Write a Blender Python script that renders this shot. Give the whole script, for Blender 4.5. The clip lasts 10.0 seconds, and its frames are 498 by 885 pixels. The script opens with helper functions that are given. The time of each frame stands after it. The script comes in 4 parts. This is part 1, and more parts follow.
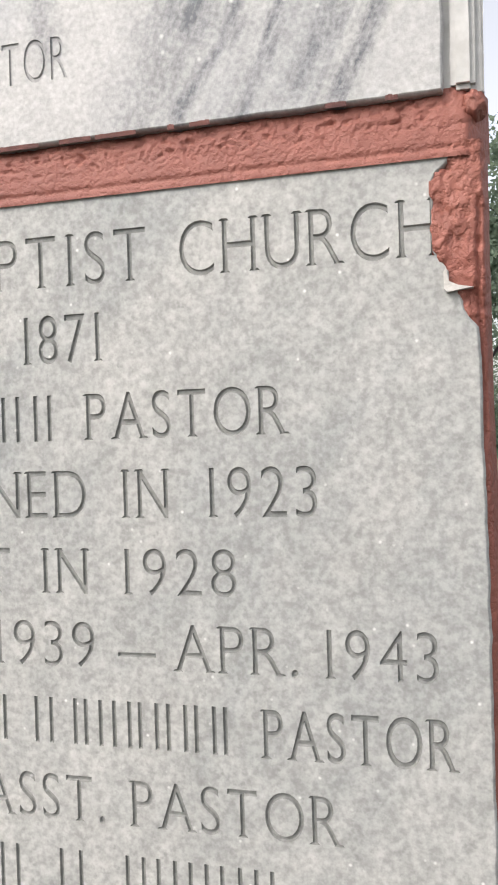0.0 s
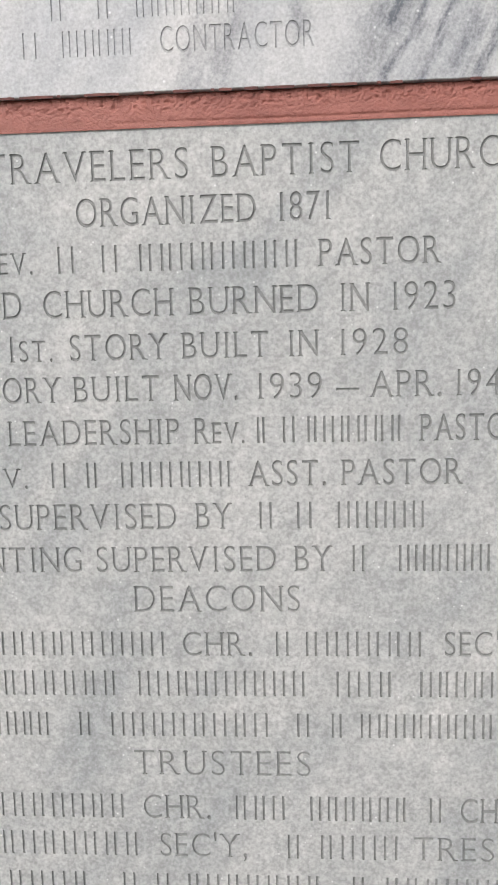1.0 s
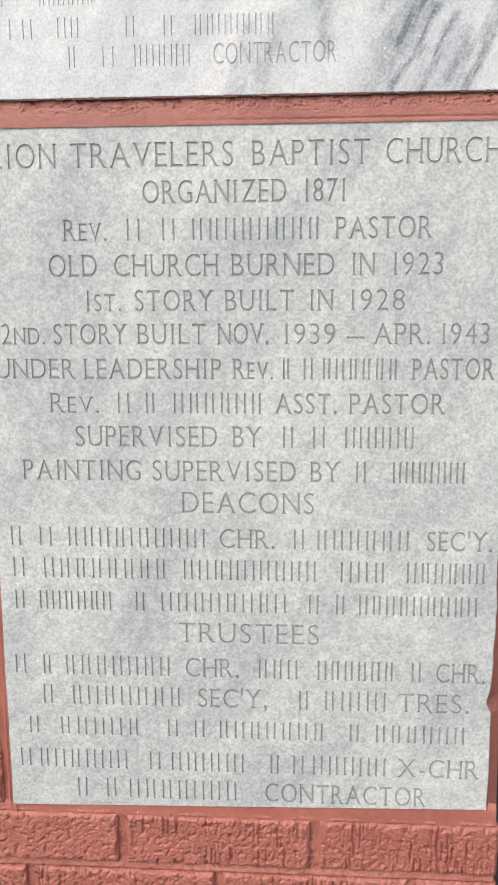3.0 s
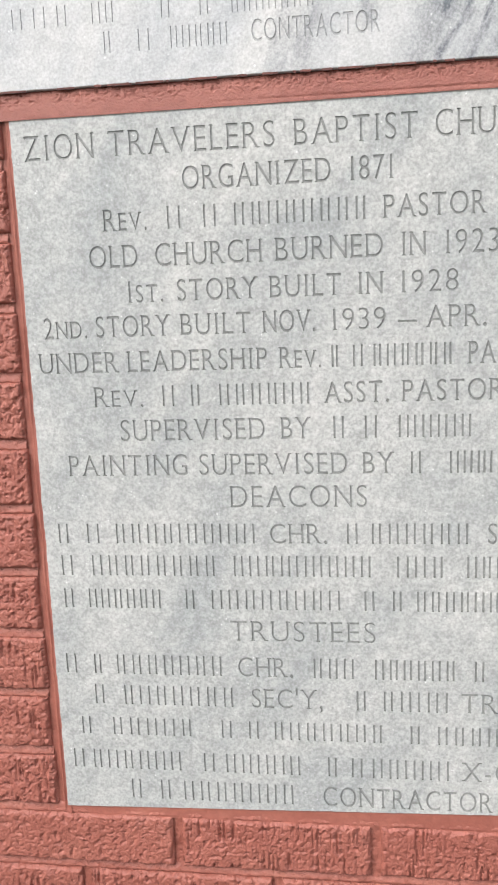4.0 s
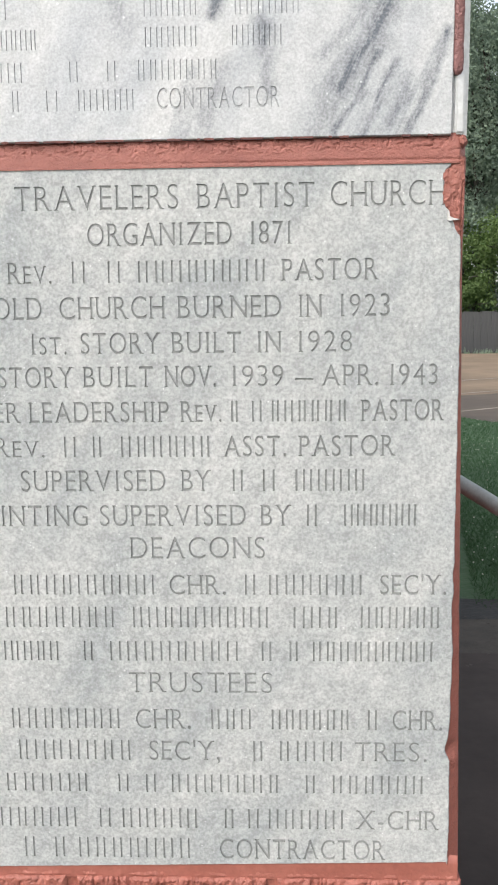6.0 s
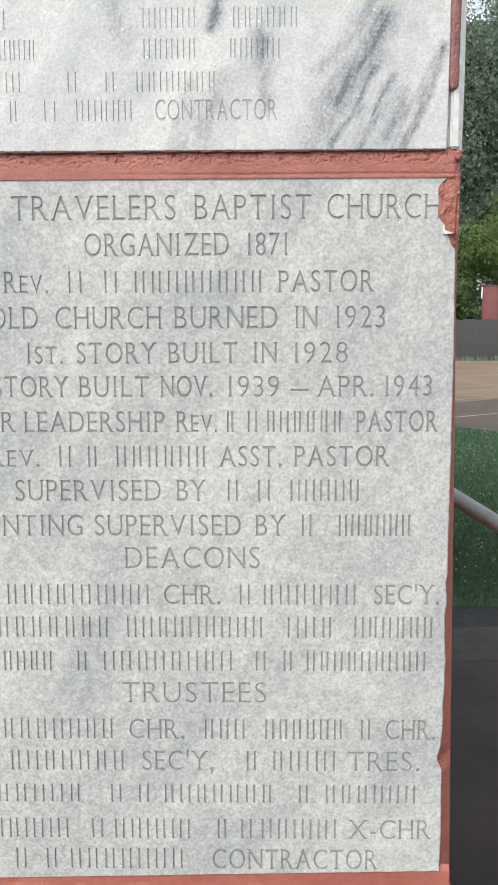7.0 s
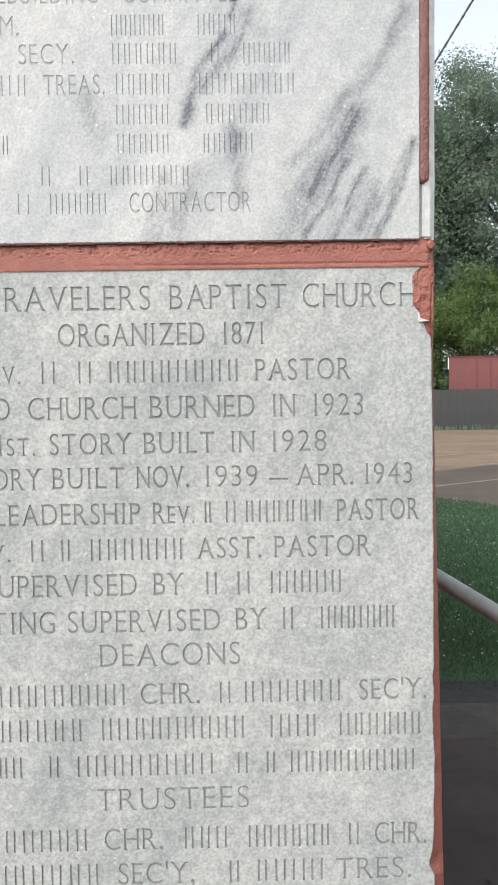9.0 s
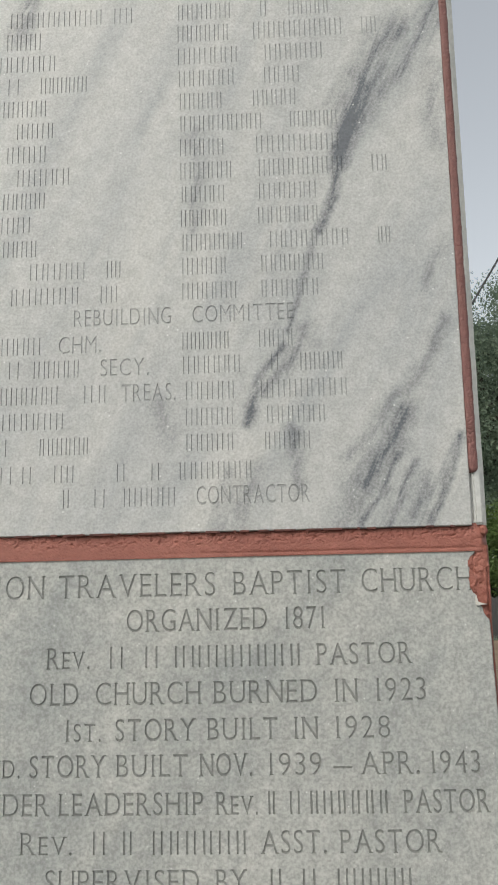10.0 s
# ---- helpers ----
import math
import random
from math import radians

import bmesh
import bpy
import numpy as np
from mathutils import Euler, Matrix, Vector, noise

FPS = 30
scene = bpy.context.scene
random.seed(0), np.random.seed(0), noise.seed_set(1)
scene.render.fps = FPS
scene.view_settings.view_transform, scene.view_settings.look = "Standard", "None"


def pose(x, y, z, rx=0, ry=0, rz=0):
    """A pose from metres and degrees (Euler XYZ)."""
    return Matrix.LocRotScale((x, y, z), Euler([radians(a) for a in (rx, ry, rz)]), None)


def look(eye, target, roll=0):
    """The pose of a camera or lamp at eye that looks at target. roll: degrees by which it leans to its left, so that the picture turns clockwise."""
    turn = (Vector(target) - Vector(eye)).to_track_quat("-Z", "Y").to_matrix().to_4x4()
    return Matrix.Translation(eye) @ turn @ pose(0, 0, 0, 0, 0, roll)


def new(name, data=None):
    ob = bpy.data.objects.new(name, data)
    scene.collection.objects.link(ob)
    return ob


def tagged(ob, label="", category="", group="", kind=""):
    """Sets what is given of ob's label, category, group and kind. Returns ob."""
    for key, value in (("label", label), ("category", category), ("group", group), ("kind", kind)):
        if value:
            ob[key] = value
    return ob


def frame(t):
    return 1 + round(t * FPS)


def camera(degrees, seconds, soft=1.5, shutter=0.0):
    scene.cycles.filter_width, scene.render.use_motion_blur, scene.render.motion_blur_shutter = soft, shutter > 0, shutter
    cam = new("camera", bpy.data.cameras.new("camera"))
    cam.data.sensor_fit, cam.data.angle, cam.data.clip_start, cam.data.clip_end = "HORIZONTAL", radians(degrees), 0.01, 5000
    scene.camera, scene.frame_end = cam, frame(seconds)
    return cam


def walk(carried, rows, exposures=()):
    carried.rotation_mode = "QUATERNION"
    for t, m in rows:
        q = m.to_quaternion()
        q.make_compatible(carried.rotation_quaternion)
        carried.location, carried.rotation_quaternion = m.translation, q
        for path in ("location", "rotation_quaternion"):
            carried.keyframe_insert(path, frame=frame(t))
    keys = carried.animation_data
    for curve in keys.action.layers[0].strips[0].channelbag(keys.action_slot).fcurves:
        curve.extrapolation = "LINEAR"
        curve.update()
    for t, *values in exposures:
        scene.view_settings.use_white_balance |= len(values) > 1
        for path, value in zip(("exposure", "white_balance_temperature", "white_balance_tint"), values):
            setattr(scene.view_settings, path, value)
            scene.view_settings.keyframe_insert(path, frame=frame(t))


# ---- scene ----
cam = camera(32.6, 10.0, 2.0)
PATH = [
    (0, (0.701, 0.038, 1.444), (0.163, 1.964, 1.422), -1.8),
    (0.5, (0.577, -0.079, 1.421), (0.304, 1.9, 1.318), -0.4),
    (1, (0.508, -0.306, 1.396), (0.368, 1.671, 1.125), -1.4),
    (1.5, (0.496, -0.411, 1.401), (0.392, 1.552, 1.034), -1.1),
    (2, (0.495, -0.481, 1.398), (0.374, 1.483, 1.044), 0.2),
    (3.3, (0.487, -0.498, 1.4), (0.342, 1.462, 1.028), -0.8),
    (3.5, (0.496, -0.485, 1.385), (0.296, 1.473, 1.031), -1.5),
    (4, (0.499, -0.467, 1.386), (0.225, 1.479, 1.017), -2.3),
    (4.5, (0.495, -0.458, 1.376), (0.225, 1.481, 0.969), -2.3),
    (5, (0.506, -0.477, 1.39), (0.326, 1.483, 1.034), -1.5),
    (5.1, (0.496, -0.476, 1.401), (0.365, 1.486, 1.035), -1.3),
    (5.5, (0.517, -0.479, 1.397), (0.439, 1.495, 1.091), -0.7),
    (7, (0.502, -0.486, 1.404), (0.47, 1.497, 1.143), -0.2),
    (7.5, (0.486, -0.481, 1.399), (0.512, 1.501, 1.135), -0.1),
    (8, (0.483, -0.469, 1.406), (0.516, 1.516, 1.159), -0.6),
    (8.5, (0.484, -0.466, 1.411), (0.529, 1.522, 1.198), -0.8),
    (9, (0.496, -0.466, 1.421), (0.531, 1.531, 1.327), -0.9),
    (9.5, (0.496, -0.526, 1.486), (0.483, 1.447, 1.814), -2.2),
    (10, (0.496, -0.509, 1.5), (0.403, 1.451, 1.887), -1.2),
]
EXPOSURES = [(0.0, -0.13, 6800, 13), (0.5, -0.44, 6750, 13), (1.0, -0.27, 6550, 13), (1.5, -0.13, 6500, 13), (2.0, 0.0, 6500, 12), (3.5, 0.01, 6500, 11),
             (8.5, -0.02, 6500, 9), (9.0, -0.06, 6500, 9), (9.5, -0.23, 6600, 8), (10.0, -0.71, 6800, 6)]
walk(cam, [(t, look(eye, target, roll)) for t, eye, target, roll in PATH], EXPOSURES)

# ---------------------------------------------------------------- world, sun
SUN_FROM = Vector((-0.62, -0.75, 1.05)).normalized()
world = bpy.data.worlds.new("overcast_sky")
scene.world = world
world.use_nodes = True
wn = world.node_tree
sky = wn.nodes.new("ShaderNodeTexSky")
sky.sky_type, sky.sun_disc = "NISHITA", False
sky.sun_elevation = math.asin(SUN_FROM.z)
sky.sun_rotation = math.atan2(SUN_FROM.x, SUN_FROM.y)
sky.air_density, sky.dust_density, sky.ozone_density = 1.0, 4.0, 1.0
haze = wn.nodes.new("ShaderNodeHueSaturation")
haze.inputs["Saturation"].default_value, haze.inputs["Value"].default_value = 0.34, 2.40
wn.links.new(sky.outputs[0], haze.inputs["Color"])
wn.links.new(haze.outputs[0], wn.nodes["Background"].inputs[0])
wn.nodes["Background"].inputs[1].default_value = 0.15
sun = new("sun", bpy.data.lights.new("sun", "SUN"))
sun.data.energy, sun.data.angle, sun.data.color = 0.68, radians(14), (1.0, 0.97, 0.92)
sun.matrix_world = look(SUN_FROM * 20, (0, 0, 0))


# ---------------------------------------------------------------- materials
class Mat:
    """A node material with a short way to write its nodes."""

    def __init__(self, name, rough=0.7):
        self.m = bpy.data.materials.new(name)
        self.m.use_nodes = True
        self.t = self.m.node_tree
        self.b = self.t.nodes["Principled BSDF"]
        self.b.inputs["Roughness"].default_value = rough

    def n(self, kind, **sets):
        node = self.t.nodes.new("ShaderNode" + kind)
        for key, value in sets.items():
            key = key.replace("_", " ") if key[0].isupper() else key
            if key[0].isupper():
                if isinstance(value, bpy.types.NodeSocket):
                    self.t.links.new(value, node.inputs[key])
                else:
                    node.inputs[key].default_value = value
            else:
                setattr(node, key, value)
        return node

    def link(self, a, b):
        self.t.links.new(a, b)

    def where(self, scale=(1, 1, 1), turn=(0, 0, 0)):
        c = self.n("TexCoord")
        p = self.n("Mapping", vector_type="TEXTURE")
        p.inputs["Scale"].default_value, p.inputs["Rotation"].default_value = [1 / s for s in scale], turn
        self.link(c.outputs["Object"], p.inputs["Vector"])
        return p.outputs[0]

    def noise(self, at, scale, detail=4.0, rough=0.55, distort=0.0):
        return self.n("TexNoise", Vector=at, Scale=scale, Detail=detail, Roughness=rough, Distortion=distort).outputs["Fac"]

    def ramp(self, fac, *stops):
        r = self.n("ValToRGB")
        self.link(fac, r.inputs[0])
        e = r.color_ramp.elements
        while len(e) < len(stops):
            e.new(0.5)
        for el, (p, c) in zip(e, stops):
            el.position, el.color = p, (c, c, c, 1) if isinstance(c, (int, float)) else (*c, 1)
        return r.outputs[0]

    def mix(self, fac, a, b, how="MIX"):
        x = self.n("Mix", data_type="RGBA", blend_type=how)
        for value, socket in ((fac, x.inputs[0]), (a, x.inputs[6]), (b, x.inputs[7])):
            if isinstance(value, bpy.types.NodeSocket):
                self.link(value, socket)
            else:
                socket.default_value = value if isinstance(value, (int, float)) else (*value, 1)
        return x.outputs[2]

    def math(self, how, a, b=0.0, clamp=False):
        x = self.n("Math", operation=how, use_clamp=clamp)
        for value, socket in ((a, x.inputs[0]), (b, x.inputs[1])):
            if isinstance(value, bpy.types.NodeSocket):
                self.link(value, socket)
            else:
                socket.default_value = value
        return x.outputs[0]

    def colour(self, c):
        if isinstance(c, bpy.types.NodeSocket):
            self.link(c, self.b.inputs["Base Color"])
        else:
            self.b.inputs["Base Color"].default_value = (*c, 1)
        return self

    def bump(self, *pairs):
        last = None
        for height, strength, distance in pairs:
            x = self.n("Bump", Height=height)
            x.inputs["Strength"].default_value, x.inputs["Distance"].default_value = strength, distance
            if last:
                self.link(last, x.inputs["Normal"])
            last = x.outputs[0]
        self.link(last, self.b.inputs["Normal"])
        return self


def stone_material(name, darkening):
    k = Mat(name, 0.62)
    at = k.where()
    cloud = k.noise(k.where((2.2, 2.2, 0.8), (0, radians(38), 0)), 5.5, 5, 0.62, 0.5)
    grain = k.noise(at, 330, 2, 0.6)
    patch = k.noise(at, 120, 4, 0.65)
    base = k.ramp(cloud, (0.34, (0.288, 0.302, 0.300)), (0.50, (0.348, 0.357, 0.346)), (0.66, (0.405, 0.409, 0.393)))
    blotch = k.noise(at, 62, 3, 0.6)
    base = k.mix(0.20, base, k.ramp(blotch, (0.36, (0.36, 0.38, 0.37)), (0.5, 0.5), (0.64, (0.64, 0.63, 0.62))), "OVERLAY")
    base = k.mix(0.25, base, k.ramp(patch, (0.34, 0.30), (0.5, 0.5), (0.68, 0.70)), "OVERLAY")
    base = k.mix(0.34, base, k.ramp(grain, (0.34, 0.24), (0.5, 0.5), (0.66, 0.76)), "OVERLAY")
    flake = k.n("TexVoronoi", Vector=at, Scale=150.0)
    spark = k.ramp(flake.outputs["Distance"], (0.0, 1.0), (0.15, 0.0))
    pick = k.ramp(k.noise(at, 60, 2), (0.53, 0.0), (0.60, 1.0))
    base = k.mix(k.math("MULTIPLY", spark, pick), base, (0.78, 0.79, 0.77))
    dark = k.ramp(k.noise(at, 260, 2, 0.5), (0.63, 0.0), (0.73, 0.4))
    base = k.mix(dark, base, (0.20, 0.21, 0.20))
    # mixes the finished stone colour evenly towards near black
    base = k.mix(darkening, base, (0.075, 0.08, 0.075))
    k.colour(base).bump((patch, 0.2, 0.0010), (grain, 0.3, 0.0005))
    return k.m


# single strong veins of the marble: start x, z, end x, z, half width, depth of colour
VEINS_HIGH = (
    (0.691, 2.21, 0.668, 2.174, 0.0066, 0.62), (0.668, 2.174, 0.644, 2.134, 0.0066, 0.62), (0.644, 2.134, 0.615, 2.094, 0.0066, 0.62), (0.638, 2.181, 0.61, 2.154, 0.0078, 0.8),
    (0.61, 2.154, 0.591, 2.118, 0.0078, 0.8), (0.591, 2.118, 0.575, 2.078, 0.0078, 0.8), (0.595, 2.121, 0.578, 2.052, 0.0084, 1.0), (0.578, 2.052, 0.566, 2.006, 0.0054, 1.0),
    (0.566, 2.006, 0.555, 1.971, 0.0027, 0.85), (0.555, 1.971, 0.536, 1.922, 0.0027, 0.85), (0.614, 2.135, 0.594, 2.073, 0.0102, 0.55), (0.676, 2.124, 0.67, 2.062, 0.0054, 0.36),
    (0.67, 2.062, 0.676, 2.029, 0.0054, 0.36),
)
VEINS_MIDDLE = (
    (0.687, 1.906, 0.662, 1.878, 0.0036, 0.42), (0.662, 1.878, 0.652, 1.844, 0.0036, 0.42), (0.535, 1.92, 0.509, 1.846, 0.0021, 0.4), (0.52, 1.875, 0.496, 1.807, 0.0021, 0.6),
    (0.522, 1.806, 0.496, 1.763, 0.0054, 0.62), (0.496, 1.763, 0.472, 1.739, 0.0036, 0.55), (0.491, 1.789, 0.465, 1.751, 0.0024, 0.85), (0.465, 1.751, 0.449, 1.701, 0.0024, 0.85),
    (0.465, 1.746, 0.451, 1.706, 0.0030, 0.6), (0.675, 1.816, 0.655, 1.775, 0.0042, 0.4), (0.655, 1.775, 0.628, 1.735, 0.0042, 0.4), (0.396, 2.051, 0.397, 1.972, 0.0042, 0.36),
    (0.397, 1.972, 0.391, 1.933, 0.0042, 0.36),
)
VEINS_LOW = (
    (0.614, 1.728, 0.591, 1.692, 0.0048, 0.5), (0.591, 1.692, 0.564, 1.662, 0.0048, 0.5), (0.623, 1.71, 0.606, 1.671, 0.0072, 0.72), (0.606, 1.671, 0.579, 1.63, 0.0072, 0.72),
    (0.584, 1.669, 0.557, 1.63, 0.0054, 0.42), (0.613, 1.665, 0.597, 1.627, 0.0024, 0.72), (0.597, 1.627, 0.569, 1.587, 0.0024, 0.72), (0.631, 1.653, 0.612, 1.616, 0.0024, 0.8),
    (0.612, 1.616, 0.599, 1.585, 0.0024, 0.8), (0.681, 1.677, 0.667, 1.644, 0.0030, 0.95), (0.667, 1.644, 0.644, 1.585, 0.0030, 0.95),
)
VEINS_FOOT = (
    (0.643, 1.627, 0.629, 1.594, 0.0066, 0.52), (0.585, 1.629, 0.547, 1.584, 0.0084, 0.35), (0.501, 1.69, 0.504, 1.634, 0.0042, 0.48), (0.432, 1.642, 0.416, 1.585, 0.0054, 0.36),
    (0.458, 1.648, 0.441, 1.587, 0.0060, 0.38), (0.354, 1.727, 0.363, 1.69, 0.0054, 0.36),
)
VEINS_FAR = (
    (0.616, 1.709, 0.582, 1.629, 0.0102, 0.42), (0.578, 1.638, 0.55, 1.59, 0.0090, 0.35), (0.661, 2.163, 0.603, 2.077, 0.0084, 0.4), (0.595, 2.129, 0.58, 2.059, 0.0078, 0.55),
    (0.521, 1.796, 0.491, 1.758, 0.0066, 0.35), (0.621, 1.634, 0.601, 1.589, 0.0072, 0.35), (0.198, 2.248, 0.182, 2.197, 0.0072, 0.55),
)


def marble_material(name, darkening):
    k = Mat(name, 0.5)
    at = k.where()
    slant = k.where((4.5, 4.5, 0.9), (0, radians(24), 0))
    wide = k.noise(slant, 3.2, 5, 0.6, 0.5)
    fine = k.noise(k.where((14, 14, 2.0), (0, radians(27), 0)), 3.0, 5, 0.65, 0.6)
    grain = k.noise(at, 380, 3, 0.7)
    mottle = k.noise(at, 55, 4, 0.6)
    base = k.ramp(wide, (0.30, (0.335, 0.350, 0.360)), (0.5, (0.415, 0.422, 0.420)), (0.70, (0.475, 0.475, 0.462)))
    base = k.mix(k.ramp(fine, (0.26, 0.4), (0.40, 0.0)), base, (0.26, 0.28, 0.31))
    wob = k.n("TexNoise", Vector=at, Scale=26.0, Detail=6.0)
    shift = k.n("VectorMath", operation="MULTIPLY_ADD")
    k.link(wob.outputs["Color"], shift.inputs[0])
    shift.inputs[1].default_value = (0.024, 0, 0.024)
    k.link(at, shift.inputs[2])
    centred = k.n("VectorMath", operation="SUBTRACT")
    k.link(shift.outputs[0], centred.inputs[0])
    centred.inputs[1].default_value = (0.012, 0, 0.012)
    flat = k.n("VectorMath", operation="MULTIPLY")
    k.link(centred.outputs[0], flat.inputs[0])
    flat.inputs[1].default_value = (1, 0, 1)
    total = None
    for x0, z0, x1, z1, half, deep in VEINS_HIGH + VEINS_MIDDLE + VEINS_LOW + VEINS_FOOT + VEINS_FAR:
        a, d = Vector((x0, 0, z0)), Vector((x1 - x0, 0, z1 - z0))
        rel = k.n("VectorMath", operation="SUBTRACT")
        k.link(flat.outputs[0], rel.inputs[0])
        rel.inputs[1].default_value = a
        dot = k.n("VectorMath", operation="DOT_PRODUCT")
        k.link(rel.outputs[0], dot.inputs[0])
        dot.inputs[1].default_value = d / d.length_squared
        along = k.math("MULTIPLY", dot.outputs["Value"], 1.0, True)
        foot = k.n("VectorMath", operation="SCALE")
        foot.inputs[0].default_value = d
        k.link(along, foot.inputs["Scale"])
        dist = k.n("VectorMath", operation="DISTANCE")
        k.link(rel.outputs[0], dist.inputs[0])
        k.link(foot.outputs[0], dist.inputs[1])
        near = k.math("SUBTRACT", 1.0, k.math("DIVIDE", dist.outputs["Value"], half * 3.6), True)
        body = k.math("MULTIPLY", k.math("POWER", near, 1.15), deep * 1.3)
        total = body if total is None else k.math("MAXIMUM", total, body)
    streak = k.ramp(k.noise(k.where((26, 26, 3.0), (0, radians(25), 0)), 3.0, 5, 0.7, 0.4), (0.36, 1.40), (0.62, 0.40))
    speck = k.ramp(grain, (0.35, 1.15), (0.65, 0.75))
    vein = k.math("MULTIPLY", k.math("MULTIPLY", total, streak), speck, True)
    base = k.mix(vein, base, (0.105, 0.116, 0.134))
    base = k.mix(0.35, base, k.ramp(mottle, (0.3, 0.38), (0.5, 0.5), (0.7, 0.62)), "OVERLAY")
    base = k.mix(0.5, base, k.ramp(grain, (0.3, 0.3), (0.5, 0.5), (0.7, 0.7)), "OVERLAY")
    flake = k.n("TexVoronoi", Vector=at, Scale=105.0)
    spark = k.ramp(flake.outputs["Distance"], (0.0, 1.0), (0.15, 0.0))
    base = k.mix(k.math("MULTIPLY", spark, k.ramp(k.noise(at, 40, 2), (0.53, 0.0), (0.60, 1.0))), base, (0.74, 0.75, 0.74))
    # evenly pulls the veined colour towards a dark grey
    base = k.mix(darkening, base, (0.075, 0.08, 0.085))
    k.colour(base).bump((mottle, 0.15, 0.001), (grain, 0.25, 0.0005))
    return k.m


def red_paint(name, pits, scratches, random_tone=0.0, faded=0.0, grit=0.0):
    """Thick brick-red masonry paint over a rough ground."""
    k = Mat(name, 0.6)
    at = k.where()
    cloud = k.noise(at, 14, 5, 0.6)
    fine = k.noise(at, 130, 4, 0.6)
    base = k.ramp(cloud, (0.3, (0.238, 0.073, 0.051)), (0.55, (0.290, 0.097, 0.069)), (0.75, (0.342, 0.128, 0.092)))
    base = k.mix(faded, base, (0.190, 0.085, 0.078))
    base = k.mix(0.35, base, k.ramp(fine, (0.3, 0.36), (0.5, 0.5), (0.7, 0.62)), "OVERLAY")
    stain = k.ramp(k.noise(k.where((1, 1, 0.5)), 23, 6, 0.7), (0.62, 0.0), (0.78, 0.5))
    base = k.mix(stain, base, (0.17, 0.068, 0.056))
    if random_tone:
        info = k.n("ObjectInfo")
        base = k.mix(k.math("MULTIPLY", info.outputs["Random"], random_tone), base, (0.235, 0.066, 0.048))
    pit = k.ramp(k.noise(at, 170, 1.5, 0.5), (0.30, 0.0), (0.52, 1.0))
    lump = k.noise(k.where((1.15, 1.0, 0.7)), 90, 4, 0.6)
    heights = [(lump, 0.9 * pits, 0.0055), (pit, 0.6 * pits, 0.0024)]
    if grit:
        heights.append((k.ramp(k.noise(at, 420, 2, 0.55), (0.36, 0.0), (0.56, 1.0)), grit, 0.0016))
    if scratches:
        lines = k.ramp(k.noise(k.where((1.0, 1.0, 0.09)), 210, 2, 0.5), (0.33, 0.0), (0.47, 1.0))
        area = k.ramp(k.noise(at, 18, 2), (0.42, 0.0), (0.54, 1.0))
        cut = k.math("MULTIPLY", k.math("SUBTRACT", 1.0, lines), area)
        heights.append((k.math("SUBTRACT", 1.0, cut), 0.65 * scratches, 0.003))
        base = k.mix(k.math("MULTIPLY", cut, 0.25), base, (0.15, 0.05, 0.04))
    k.colour(base).bump(*heights)
    return k.m


def simple(name, c0, c1, scale, rough, bump=0.3, dist=0.002, metal=0.0, stretch=(1, 1, 1), detail=5.0):
    k = Mat(name, rough)
    at = k.where(stretch)
    big, small = k.noise(at, scale, detail, 0.62), k.noise(at, scale * 7, 3, 0.6)
    c = k.mix(k.ramp(big, (0.32, 0.0), (0.68, 1.0)), c0, c1)
    c = k.mix(0.35, c, k.ramp(small, (0.3, 0.34), (0.5, 0.5), (0.7, 0.66)), "OVERLAY")
    k.b.inputs["Metallic"].default_value = metal
    k.colour(c).bump((small, bump, dist))
    return k.m


def leaf_material(name, dark, light):
    k = Mat(name, 0.8)
    isle = k.n("NewGeometry").outputs["Random Per Island"]
    big = k.noise(k.where(), 0.35, 3)
    c = k.mix(isle, dark, light)
    c = k.mix(k.ramp(big, (0.35, 0.6), (0.65, 0.0)), c, tuple(v * 0.75 for v in dark))
    k.colour(c)
    through_leaf = k.n("BsdfTranslucent", Color=c)
    both = k.n("MixShader", Fac=0.5)
    k.link(k.b.outputs[0], both.inputs[1])
    k.link(through_leaf.outputs[0], both.inputs[2])
    k.link(both.outputs[0], k.t.nodes["Material Output"].inputs["Surface"])
    return k.m


# the cut copy colours walls and floors of the letters and bars darker
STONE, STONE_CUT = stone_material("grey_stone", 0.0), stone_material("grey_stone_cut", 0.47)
# marble as above: its cut copy is a darker mix for the lettering
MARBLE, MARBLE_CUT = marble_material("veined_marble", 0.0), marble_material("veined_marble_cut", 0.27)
BRICK = red_paint("painted_brick", 0.55, 0.35, 0.4)
MORTAR = red_paint("painted_mortar", 0.5, 0.0)
BED_MORTAR = red_paint("grainy_painted_mortar", 0.20, 0.0, 0.0, 0.18, 0.34)
OLD_MORTAR = red_paint("weathered_painted_mortar", 0.28, 0.0, 0.0, 0.10, 0.4)
SEAM_MORTAR = red_paint("dull_painted_mortar", 0.35, 0.0, 0.0, 0.95, 0.6)
SMOOTH_MORTAR = red_paint("smooth_painted_mortar", 0.18, 0.0)
PLASTER = simple("bare_plaster", (0.50, 0.49, 0.46), (0.62, 0.60, 0.57), 60, 0.8)
OLD_PAINT = simple("old_dark_paint", (0.085, 0.035, 0.032), (0.20, 0.075, 0.06), 90, 0.7, 0.4, 0.001)
SLAB_EDGE = simple("cut_marble_edge", (0.46, 0.47, 0.465), (0.55, 0.55, 0.53), 25, 0.6, 0.25, 0.001)
GRASS_EARTH = simple("grass_earth", (0.024, 0.056, 0.024), (0.040, 0.088, 0.036), 1.3, 0.9, 0.6, 0.03)
DARK_PAVING = simple("dark_wet_paving", (0.025, 0.020, 0.0175), (0.042, 0.034, 0.030), 2.5, 0.85, 0.3, 0.004)
